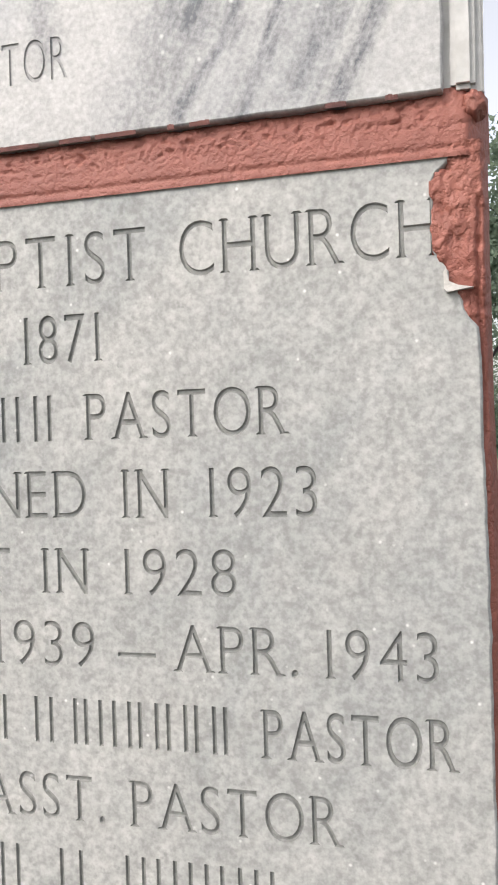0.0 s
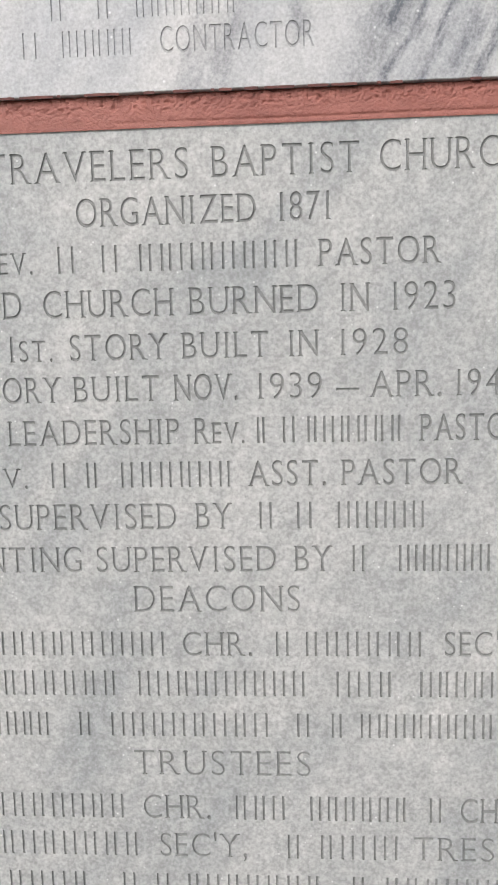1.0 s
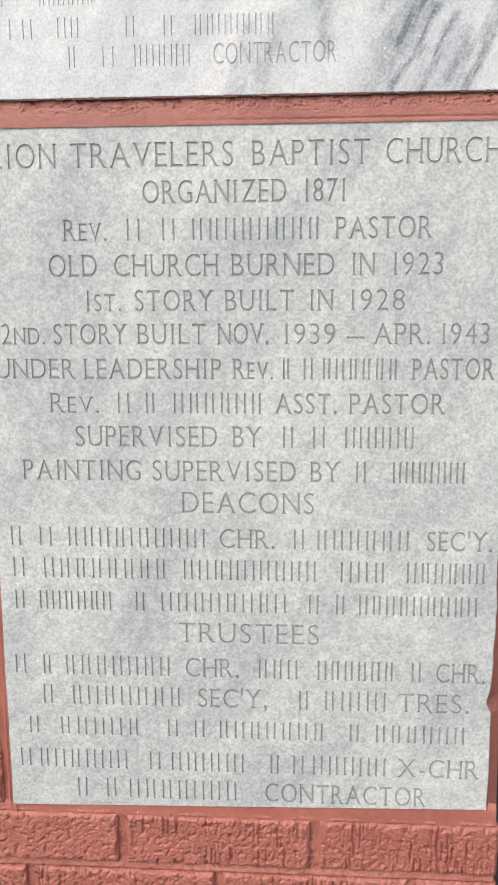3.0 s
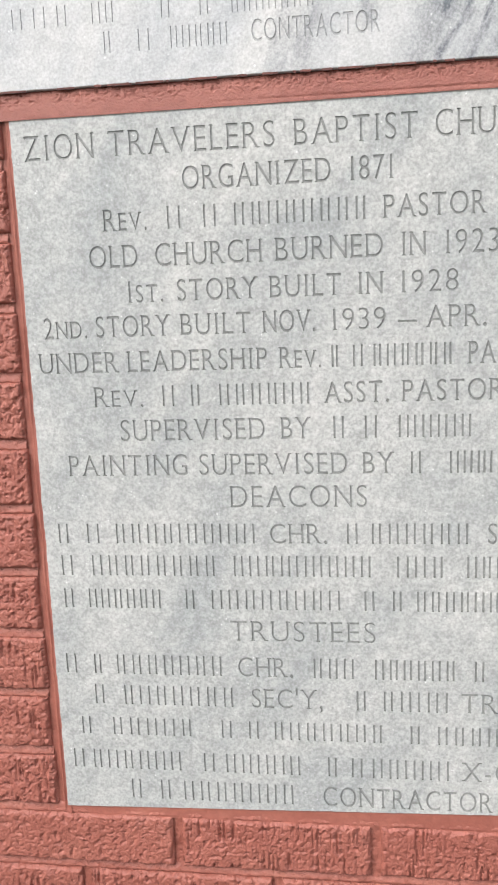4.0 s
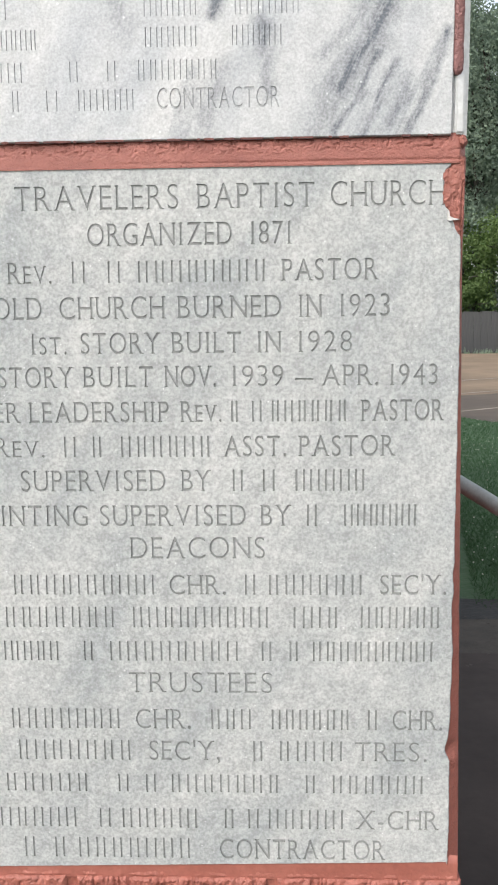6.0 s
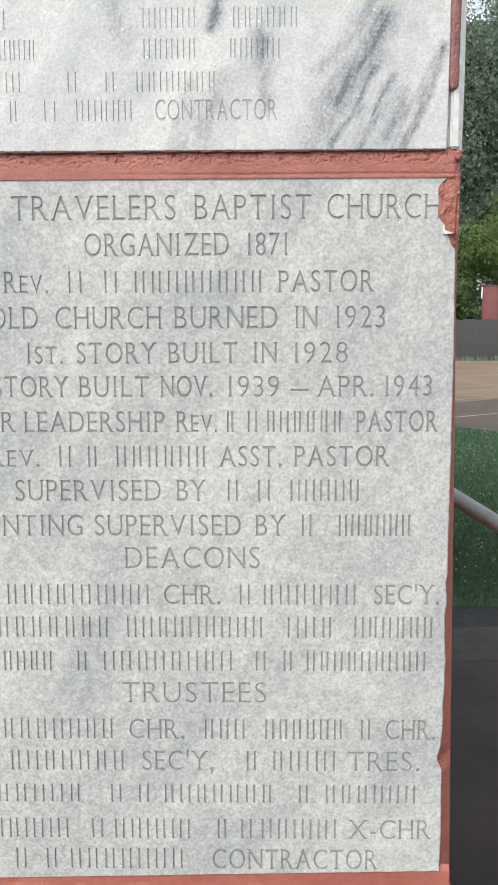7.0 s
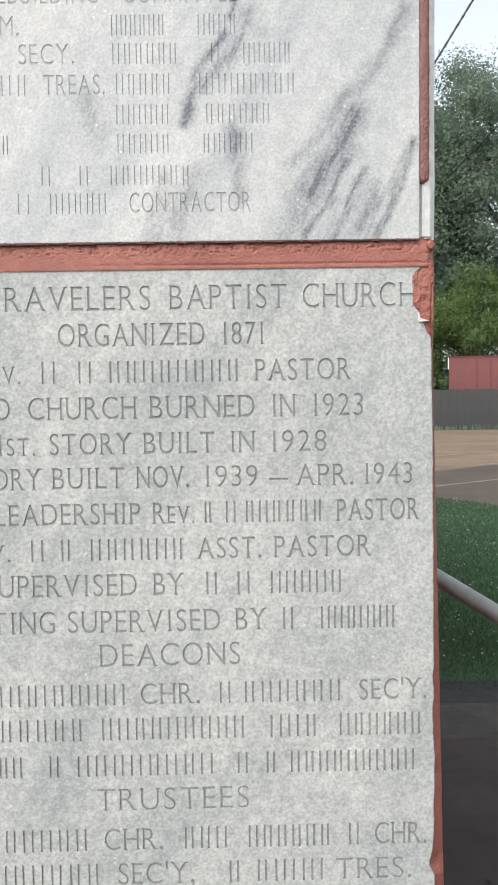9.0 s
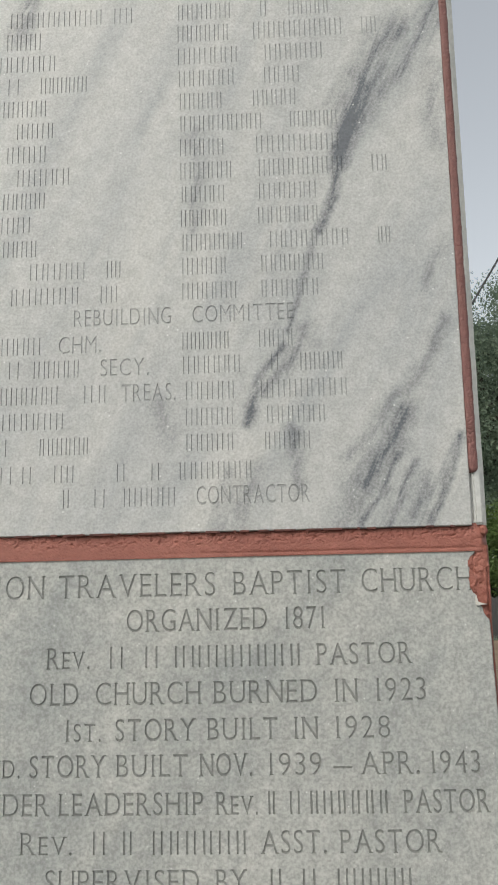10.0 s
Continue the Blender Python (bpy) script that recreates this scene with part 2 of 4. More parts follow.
SOIL = simple("dark_damp_soil", (0.016, 0.018, 0.019), (0.030, 0.032, 0.031), 5, 0.9, 0.5, 0.01)
EDGING = simple("dirty_concrete_edging", (0.030, 0.028, 0.023), (0.058, 0.052, 0.042), 6, 0.8, 0.4, 0.006)
LOT = simple("worn_parking_lot", (0.105, 0.077, 0.050), (0.20, 0.144, 0.094), 0.35, 0.9, 0.4, 0.01, detail=8.0)
WORN_ASPHALT = simple("worn_asphalt", (0.038, 0.030, 0.023), (0.074, 0.057, 0.043), 0.5, 0.9, 0.4, 0.01)
LINE_PAINT = simple("worn_line_paint", (0.13, 0.11, 0.09), (0.30, 0.265, 0.23), 3, 0.8)
FENCE_WOOD = simple("grey_weathered_wood", (0.020, 0.023, 0.026), (0.070, 0.070, 0.068), 1.1, 0.85, 0.4, 0.006, 0.0, (6, 6, 0.5))
RED_SHEET = simple("red_metal_cladding", (0.115, 0.032, 0.032), (0.16, 0.046, 0.044), 0.8, 0.5, 0.1, 0.004)
WHITE_STRIP = simple("white_strip", (0.7, 0.7, 0.7), (0.8, 0.8, 0.8), 4, 0.6)
PIPE = simple("galvanised_pipe", (0.31, 0.37, 0.37), (0.42, 0.47, 0.465), 30, 0.55, 0.15, 0.001, 0.0)
RUSTY = simple("rusty_steel", (0.09, 0.07, 0.06), (0.17, 0.13, 0.11), 30, 0.75, 0.4, 0.001)
CABLE = simple("black_cable", (0.015, 0.015, 0.017), (0.03, 0.03, 0.03), 20, 0.6)
BARK = simple("bark", (0.030, 0.027, 0.022), (0.062, 0.054, 0.044), 5, 0.9, 0.6, 0.02, 0.0, (3, 3, 0.6))
LEAF_DARK = leaf_material("deep_green_leaves", (0.135, 0.190, 0.145), (0.270, 0.345, 0.245))
LEAF_LIGHT = leaf_material("light_green_leaves", (0.100, 0.165, 0.055), (0.200, 0.290, 0.095))
BLADE = leaf_material("grass_blades", (0.030, 0.072, 0.030), (0.052, 0.115, 0.046))
CLOVER = simple("clover_heads", (0.36, 0.38, 0.30), (0.50, 0.50, 0.42), 40, 0.8)


# ---------------------------------------------------------------- builders
def mesh_object(name, verts, faces, material, parent=None, label="", smooth=False, mats=()):
    me = bpy.data.meshes.new(name)
    me.from_pydata([tuple(v) for v in verts], [], [tuple(f) for f in faces])
    for m in (material, *mats):
        me.materials.append(m)
    if smooth:
        me.polygons.foreach_set("use_smooth", [True] * len(me.polygons))
    me.update()
    ob = new(name, me)
    if parent:
        ob.parent = parent
    if label:
        tagged(ob, label)
    return ob


def part(name, bm, material, parent, label="", smooth=False):
    me = bpy.data.meshes.new(name)
    bm.normal_update()
    bm.to_mesh(me)
    bm.free()
    me.materials.append(material)
    if smooth:
        me.polygons.foreach_set("use_smooth", [True] * len(me.polygons))
    ob = new(name, me)
    if parent:
        ob.parent = parent
    if label:
        tagged(ob, label)
    return ob


def box(bm, lo, hi, bevel=0.0):
    made = bmesh.ops.create_cube(bm, size=1.0, matrix=Matrix.LocRotScale((Vector(lo) + Vector(hi)) / 2, None, Vector(hi) - Vector(lo)))
    if bevel:
        edges = list({e for v in made["verts"] for e in v.link_edges})
        bmesh.ops.bevel(bm, geom=edges, offset=bevel, segments=2, affect="EDGES")
    return bm


def tube(bm, points, radii, sides=10):
    """A round bar through the points, closed at both ends."""
    rings = []
    for i, p in enumerate(points):
        a, b = Vector(points[max(i - 1, 0)]), Vector(points[min(i + 1, len(points) - 1)])
        q = (b - a).to_track_quat("Z", "Y")
        rings.append([bm.verts.new(Vector(p) + q @ Vector((radii[i] * math.cos(s * math.tau / sides), radii[i] * math.sin(s * math.tau / sides), 0))) for s in range(sides)])
    for r0, r1 in zip(rings, rings[1:]):
        for s in range(sides):
            bm.faces.new((r0[s], r0[(s + 1) % sides], r1[(s + 1) % sides], r1[s]))
    bm.faces.new(rings[0][::-1])
    bm.faces.new(rings[-1])
    return bm


def empty(name, at=(0, 0, 0), **tags):
    ob = new(name)
    ob.location = at
    ob.empty_display_size = 0.1
    return tagged(ob, **tags)


# ---------------------------------------------------------------- cut lettering
GLYPHS = {}


def outlines(char):
    """The closed outlines of a character of the built-in font, in units of its capital height."""
    if char not in GLYPHS:
        data = bpy.data.curves.new("letter", "FONT")
        data.body = char
        ob = bpy.data.objects.new("letter", data)
        scene.collection.objects.link(ob)
        dg = bpy.context.evaluated_depsgraph_get()
        flat = ob.evaluated_get(dg).to_curve(dg)
        polys = []
        for s in flat.splines:
            pts, n = [], len(s.bezier_points)
            for i in range(n):
                a, b = s.bezier_points[i], s.bezier_points[(i + 1) % n]
                straight = (a.handle_right - a.co).cross(b.co - a.co).length < 1e-5 and (b.handle_left - b.co).cross(b.co - a.co).length < 1e-5
                for j in range(1 if straight else 6):
                    u = j / 6
                    pts.append((1 - u) ** 3 * a.co + 3 * u * (1 - u) ** 2 * a.handle_right + 3 * u * u * (1 - u) * b.handle_left + u ** 3 * b.co)
            polys.append(np.array([(p.x, p.y) for p in pts]))
        ob.evaluated_get(dg).to_curve_clear()
        bpy.data.objects.remove(ob)
        GLYPHS[char] = polys
    return GLYPHS[char]


CAP = max(p[:, 1].max() for p in outlines("H"))
STEM = np.ptp(outlines("I")[0][:, 0]) / CAP
SERIFS = {"A": "lb rb", "B": "lt lb", "D": "lt lb", "E": "lt lb", "F": "lt lb", "H": "lt lb rt rb", "I": "ct cb", "J": "rt", "K": "lt lb rt rb",
          "L": "lt lb", "M": "lt lb rt rb", "N": "lt lb rt", "P": "lt lb", "R": "lt lb rb", "T": "cb", "U": "lt rt", "V": "lt rt", "W": "lt rt",
          "X": "lt lb rt rb", "Y": "lt rt cb", "1": "cb"}


def signed_area(p):
    q = np.roll(p, -1, 0)
    return float((p[:, 0] * q[:, 1] - q[:, 0] * p[:, 1]).sum()) / 2


def inset(p, d, sign):
    """Moves a closed outline by d into its filled side."""
    prev, nxt = np.roll(p, 1, 0), np.roll(p, -1, 0)
    a, b = p - prev, nxt - p
    a /= np.maximum(np.linalg.norm(a, axis=1), 1e-9)[:, None]
    b /= np.maximum(np.linalg.norm(b, axis=1), 1e-9)[:, None]
    t = a + b
    t /= np.maximum(np.linalg.norm(t, axis=1), 0.35)[:, None]
    return p + d * sign * np.stack([-t[:, 1], t[:, 0]], 1)


def word_shapes(text, x0, x1, z, cap, serifs):
    """Groups of outlines (each group filled even-odd) for one word between x0 and x1; "#4" gives four pairs of plain bars."""
    if text[0] == "#":
        count = int(text[1:])
        pitch = (x1 - x0) / (count + (0.25 if count > 1 else 0.0))
        wide, out, r = 0.0021 if serifs else 0.0012, [], random.Random(round(x0 * 9000 + z * 70000))
        for i in range(count):
            c, gap = x0 + pitch * (i + 0.5), min(pitch * 0.25, 0.0052) * r.uniform(0.75, 1.1)
            for off in (-gap, gap):
                out.append(("bar", len(out), [np.array([(c + off - wide / 2, z), (c + off + wide / 2, z), (c + off + wide / 2, z + cap), (c + off - wide / 2, z + cap)])]))
        return out
    chars, pen = [], 0.0
    for i, ch in enumerate(text):
        s = 1.0
        if serifs and text in ("REV.", "1ST.", "2ND.") and i:
            s = 0.82
        polys = [p / CAP * s for p in outlines(ch)]
        lo, hi = min(p[:, 0].min() for p in polys), max(p[:, 0].max() for p in polys)
        extra = 0.10 if ch in "I1" else 0.0
        chars.append((ch, s, [p - np.array([lo - pen - extra, 0]) for p in polys]))
        pen += hi - lo + 2 * extra + (0.20 if i < len(text) - 1 else 0.0)
    kx, out = (x1 - x0) / pen, []
    thin = min(0.0007, max(-0.0004, (STEM * kx - (0.0021 if serifs else 0.0014)) / 2))
    for count, (ch, s, polys) in enumerate(chars):
        placed = [np.stack([x0 + p[:, 0] * kx, z + p[:, 1] * cap], 1) for p in polys]
        outer = max(placed, key=lambda p: abs(signed_area(p)))
        sign = 1 if signed_area(outer) > 0 else -1
        if ch not in ".,'":
            placed = [inset(p, thin, sign) for p in placed]
            outer = max(placed, key=lambda p: abs(signed_area(p)))
        out.append(("letter", count, placed))
        if serifs:
            lo, hi = outer[:, 0].min(), outer[:, 0].max()
            stem, h, w = 0.0009, 0.0011, 0.0025 * (0.9 if s < 1 else 1)
            for spot in SERIFS.get(ch, "").split():
                c = {"l": lo + stem, "c": (lo + hi) / 2, "r": hi - stem}[spot[0]]
                if ch == "1":
                    c = hi - stem
                y = z + thin if spot[1] == "b" else z + cap * s - thin - h
                out.append(("letter", count, [np.array([(c - w, y), (c + w, y), (c + w * 0.6, y + h), (c - w * 0.6, y + h)])]))
    return out


def inside(points, poly):
    x, y = points[:, 0], points[:, 1]
    hit = np.zeros(len(points), bool)
    q = np.roll(poly, -1, 0)
    for (ax, ay), (bx, by) in zip(poly, q):
        if ay != by:
            hit ^= ((ay > y) != (by > y)) & (x < (bx - ax) * (y - ay) / (by - ay) + ax)
    return hit


def triangulate(border, groups):
    """Triangles of a flat strip and which of them lie in the letters."""
    from mathutils.geometry import delaunay_2d_cdt
    pts, edges = [], []
    for poly in [border] + [p for _, g in groups for p in g]:
        n0 = len(pts)
        pts += [Vector(p) for p in poly]
        edges += [(n0 + i, n0 + (i + 1) % len(poly)) for i in range(len(poly))]
    v, _, tris, *_ = delaunay_2d_cdt(pts, edges, [], 0, 1e-6, False)
    v = np.array([tuple(p) for p in v])
    tris = np.array([t for t in tris if len(t) == 3])
    mid = v[tris].mean(1)
    keep = inside(mid, border)
    cut = np.full(len(mid), -1)
    for number, g in groups:
        lo, hi = np.min([p.min(0) for p in g], 0), np.max([p.max(0) for p in g], 0)
        near = np.where((mid >= lo).all(1) & (mid <= hi).all(1))[0]
        if len(near):
            odd = np.zeros(len(near), bool)
            for p in g:
                odd ^= inside(mid[near], p)
            cut[near[odd]] = number
    return v, tris, keep & (cut < 0), np.where(keep, cut, -1)


def lettered_slab(thing, lines, left, right, bottom, top, y, deep, thick, serifs, mat, cut_mat, slope, letter_label):
    """A stone slab facing -y with letters cut into its face. left, right: x by height; bottom, top: z by x."""
    z0, z1 = lines[-1][0] - 0.004, lines[0][0] + lines[0][1] + 0.004
    levels = [None] + [(a[0] + b[0] + b[1]) / 2 for a, b in zip(lines, lines[1:])] + [None]
    step = 0.004
    xs_of = lambda a, b: [a + (b - a) * i / 140 for i in range(141)]
    verts, faces = [], []
    loops, letters = {"l": [], "r": []}, []
    for i, (z, cap, words) in enumerate(lines):
        groups, names = [], []
        for w in words.split():
            text, a, b = w.rsplit(":", 2)
            first = len(names)
            for what, k, g in word_shapes(text, float(a), float(b), z, cap, serifs):
                if first + k == len(names):
                    names.append(what)
                groups.append((first + k, g))
        hi, lo = levels[i], levels[i + 1]
        zt = top(0.4) if hi is None else hi
        zb = bottom(0.4) if lo is None else lo
        count = max(2, int((zt - zb) / step))
        zs = [zb + (zt - zb) * j / count for j in range(count + 1)]
        lpts, rpts = [(left(q), q) for q in zs], [(right(q), q) for q in zs]
        if hi is None:
            up = [(x, top(x)) for x in xs_of(left(zt), right(zt))]
            lpts[-1], rpts[-1] = up[0], up[-1]
        else:
            up = [lpts[-1], rpts[-1]]
        if lo is None:
            down = [(x, bottom(x)) for x in xs_of(left(zb), right(zb))]
            lpts[0], rpts[0] = down[0], down[-1]
        else:
            down = [lpts[0], rpts[0]]
        border = np.array(down + rpts[1:-1] + up[::-1] + lpts[1:-1][::-1])
        if hi is None:
            top_edge = up
        if lo is None:
            bottom_edge = down
        loops["r"] = rpts + loops["r"] if not loops["r"] else rpts[:-1] + loops["r"]
        loops["l"] = lpts + loops["l"] if not loops["l"] else lpts[:-1] + loops["l"]
        v, tris, face, cut = triangulate(border, groups)
        n0 = len(verts)
        verts += [(p[0], y, p[1]) for p in v]
        faces += [(n0 + a, n0 + b, n0 + c) for a, b, c in tris[face]]
        # walls and floor of each cut letter of this line
        for number, what in enumerate(names):
            own = tris[cut == number]
            if not len(own):
                continue
            edge = {}
            for t in own:
                for a, b in ((t[0], t[1]), (t[1], t[2]), (t[2], t[0])):
                    if (b, a) in edge:
                        del edge[(b, a)]
                    else:
                        edge[(a, b)] = True
            used = sorted({int(k) for t in own for k in t})
            renum = {o: k for k, o in enumerate(used)}
            p = v[used]
            push = np.zeros_like(p)
            for a, b in edge:
                d = v[b] - v[a]
                d /= max(np.linalg.norm(d), 1e-9)
                push[renum[a]] += (-d[1], d[0])
                push[renum[b]] += (-d[1], d[0])
            push /= np.maximum(np.linalg.norm(push, axis=1), 0.3)[:, None]
            floor, n = p + push * slope, len(used)
            lv = [(q[0], y, q[1]) for q in p] + [(q[0], y + deep, q[1]) for q in floor]
            lf = [tuple(renum[k] + n for k in t) for t in own] + [(renum[a], renum[b], renum[b] + n, renum[a] + n) for a, b in edge]
            letters.append((what, lv, lf))
    ring = np.array(bottom_edge + loops["r"][1:-1] + top_edge[::-1] + loops["l"][1:-1][::-1])
    out1, out2 = inset(ring, -0.0006, 1), inset(ring, -0.0012, 1)
    n0, n = len(verts), len(ring)
    for pts, dy in ((ring, 0.0), (out1, 0.0005), (out2, 0.0018), (out2, thick)):
        verts += [(p[0], y + dy, p[1]) for p in pts]
    for k in range(3):
        for i in range(n):
            j = (i + 1) % n
            faces.append((n0 + k * n + i, n0 + k * n + j, n0 + (k + 1) * n + j, n0 + (k + 1) * n + i))
    faces.append([n0 + 3 * n + i for i in range(n)][::-1])
    slab = mesh_object("slab", verts, faces, mat, thing)
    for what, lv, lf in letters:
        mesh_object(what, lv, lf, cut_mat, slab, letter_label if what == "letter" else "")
    return slab


def rough(x, z, scale, seed=0.0):
    return 0.55 * noise.fractal(Vector((x * scale, seed, z * scale)), 0.8, 2.1, 4)


# ---------------------------------------------------------------- ground, lawn, parking lot
def rise(y):
    """The land lies flat by the building and climbs a little towards the wood."""
    return 0.0 if y < 30 else 0.01 * (min(y, 60) - 30)


def sheet(name, x0, x1, y0, y1, nx, ny, lift, material, edge=None, label="", category=""):
    """A piece of land that follows the rise; edge(x) gives its far end, where that is not straight."""
    verts, faces = [], []
    for i in range(nx + 1):
        x = x0 + (x1 - x0) * i / nx
        far = edge(x) if edge else y1
        for j in range(ny + 1):
            yy = y0 + (far - y0) * j / ny
            verts.append((x, yy, rise(yy) + lift))
    for i in range(nx):
        for j in range(ny):
            a = i * (ny + 1) + j
            faces.append((a, a + ny + 1, a + ny + 2, a + 1))
    return tagged(mesh_object(name, verts, faces, material), label, category, kind="structure")


def lawn_edge(x):
    if x < 3.0:
        return 12.6
    if x < 5.0:
        return 12.6 - 2.0 * (x - 3.0) + 0.10 * math.sin(7 * x)
    return max(6.0, 8.6 - 0.3 * (x - 5.0)) + 0.1 * math.sin(5 * x)


verts = [(x, yy, rise(yy) - 0.012) for x in (-1500, -60, 60, 1500) for yy in (-1500, -40, 12, 30, 60, 200, 2500)]
faces = [(i * 7 + j, i * 7 + j + 7, i * 7 + j + 8, i * 7 + j + 1) for i in range(3) for j in range(6)]
tagged(mesh_object("ground", verts, faces, GRASS_EARTH), "dark green grassy ground reaching to the horizon", "ground", kind="structure")
sheet("paving", -8, 9, -6, 3.06, 8, 6, 0.0, DARK_PAVING, None, "dark damp paving beside the church wall", "paving")
sheet("edging", -8, 9, 3.02, 3.60, 40, 2, 0.0008, EDGING, lambda x: 3.60, "dirty concrete edging strip scattered with bits", "edging")
sheet("parking_lot", -30, 45, 5.5, 36.95, 60, 40, -0.004, LOT, None, "tan worn gravel parking lot with faded lines", "parking lot")
sheet("lawn", -12, 30, 3.47, 14, 84, 10, 0.0014, GRASS_EARTH, lawn_edge, "shaded green lawn with small clover heads", "lawn")
sheet("soil_strip", -8, 9, 3.44, 3.9, 120, 2, 0.0022, SOIL, lambda x: 3.74 + 0.10 * noise.noise(Vector((x * 5, 1, 0))) + 0.05 * noise.noise(Vector((x * 17, 2, 0))), "bare dark damp soil between edging and lawn", "soil")
for (ax, ay), (bx, by), half in (((2.06, 12.1), (9.0, 17.25), 0.038), ((2.33, 15.28), (10.9, 21.3), 0.045), ((3.2, 19.2), (13.5, 26.4), 0.05)):
    nx_, ny_ = -(by - ay), bx - ax
    ln = math.hypot(nx_, ny_)
    nx_, ny_ = nx_ / ln * half, ny_ / ln * half
    vs, fs = [], []
    for i in range(13):
        u = i / 12
        cx, cy = ax + (bx - ax) * u, ay + (by - ay) * u
        for sgn in (-1, 1):
            px_, py_ = cx + sgn * nx_, cy + sgn * ny_
            vs.append((px_, py_, rise(py_) + 0.004))
        if i:
            fs.append((2 * i - 2, 2 * i, 2 * i + 1, 2 * i - 1))
    tagged(mesh_object("parking_line", vs, fs, LINE_PAINT), "faded pale painted parking line on the lot", "line", "parking lines", "structure")
# darker worn asphalt on the near side of the lot
vs, fs = [], []
for i in range(41):
    u = i / 40
    cx, cy = 0.5 + 12.0 * u, 12.6 + 8.2 * u
    for k, w in enumerate((-5.5, 0.9 + 0.35 * noise.noise(Vector((u * 9, 0, 4))))):
        px_, py_ = cx - 0.57 * w, cy + 0.82 * w
        vs.append((px_, py_, rise(py_) + 0.0005))
    if i:
        fs.append((2 * i - 2, 2 * i, 2 * i + 1, 2 * i - 1))
tagged(mesh_object("asphalt_patch", vs, fs, WORN_ASPHALT), "darker worn asphalt along the lot's near side", "asphalt", kind="structure")

rng = random.Random(5)
vs, fs = [], []
for i in range(70000):
    gy = 3.50 + 9.2 * rng.random() ** 1.6
    gx = 0.9 + gy * 0.16 + (0.6 + gy * 0.16) * rng.random()
    if gy > lawn_edge(gx) - 0.05 or rng.random() > (gy - 3.55) * 1.3:
        continue
    h, w, a = rng.uniform(0.012, 0.034), rng.uniform(0.0010, 0.0022) * (1 + gy * 0.09), rng.random() * math.tau
    lean = Vector((rng.gauss(0, 0.02), rng.gauss(0, 0.02), h))
    b = Vector((gx, gy, rise(gy) + 0.006))
    s = Vector((math.cos(a), math.sin(a), 0)) * w
    n0 = len(vs)
    vs += [b - s, b + s, b + lean * 0.6 + s * 0.7, b + lean]
    fs += [(n0, n0 + 1, n0 + 2), (n0, n0 + 2, n0 + 3)]
tagged(mesh_object("grass", vs, fs, BLADE), "short green grass blades on the lawn", "grass", kind="stuff")
vs, fs = [], []
for i in range(420):
    gy = 3.9 + 7.5 * rng.random()
    gx = 0.9 + gy * 0.16 + (0.6 + gy * 0.16) * rng.random()
    if gy > lawn_edge(gx) - 0.1:
        continue
    c, r = Vector((gx, gy, rise(gy) + rng.uniform(0.03, 0.06))), rng.uniform(0.003, 0.006)
    n0 = len(vs)
    vs += [c + Vector(d) * r for d in ((1, 0, 0), (-1, 0, 0), (0, 1, 0), (0, -1, 0), (0, 0, 1), (0, 0, -1))]
    fs += [(n0 + a, n0 + b, n0 + e) for a in (0, 1) for b in (2, 3) for e in (4, 5)]
tagged(mesh_object("clover_heads", vs, fs, CLOVER), "tiny pale clover heads dotted over the lawn", "flowers", kind="stuff")
vs, fs = [], []
for i in range(230):
    gx, gy = rng.uniform(1.2, 2.6), rng.uniform(1.6, 3.45) if i % 3 == 0 else rng.uniform(3.0, 3.47)
    r, a, zz = rng.uniform(0.004, 0.013), rng.random() * math.tau, 0.006
    n0 = len(vs)
    vs += [(gx + r * math.cos(a + t) * f, gy + r * math.sin(a + t) * f, zz + rng.uniform(0, 0.004)) for t, f in ((0, 1.3), (1.4, 0.6), (3.1, 1.2), (4.6, 0.7))]
    fs += [(n0, n0 + 1, n0 + 2, n0 + 3)]
tagged(mesh_object("fallen_bits", vs, fs, EDGING), "small dry leaf bits fallen on the edging", "litter", kind="stuff")

# ---------------------------------------------------------------- fence, shed, trees
FENCE_Y = 36.8
fence = empty("fence", (0, FENCE_Y, rise(FENCE_Y)), label="grey weathered wooden board fence behind the parking lot", category="fence")
bms = []
for k in range(5):
    bm = bmesh.new()
    h = 1.78 + 0.02 * math.sin(k * 2.4)
    box(bm, (-0.0755, -0.011, 0.0), (0.0755, 0.011, h), 0.006)
    for v in bm.verts:
        if v.co.z > 1.7:
            v.co.z += 0.012 * math.sin(k + v.co.x * 40)
    me = bpy.data.meshes.new("board")
    bm.to_mesh(me)
    bm.free()
    me.materials.append(FENCE_WOOD)
    bms.append(me)
for i in range(170):
    ob = new("board", bms[i % 5])
    ob.parent = fence
    ob.location = (2.0 + i * 0.15, -0.022 + (0.010 if i % 2 else 0.0) + rng.gauss(0, 0.002), 0)
    ob.rotation_euler = (0, rng.gauss(0, 0.004), 0)
for zz in (0.35, 1.45):
    part("rail", box(bmesh.new(), (1.9, 0.0, zz), (27.6, 0.04, zz + 0.09)), FENCE_WOOD, fence)
for i in range(11):
    part("post", box(bmesh.new(), (2.0 + i * 2.5, 0.04, -0.05), (2.09 + i * 2.5, 0.13, 1.75)), FENCE_WOOD, fence)
vs, fs = [], []
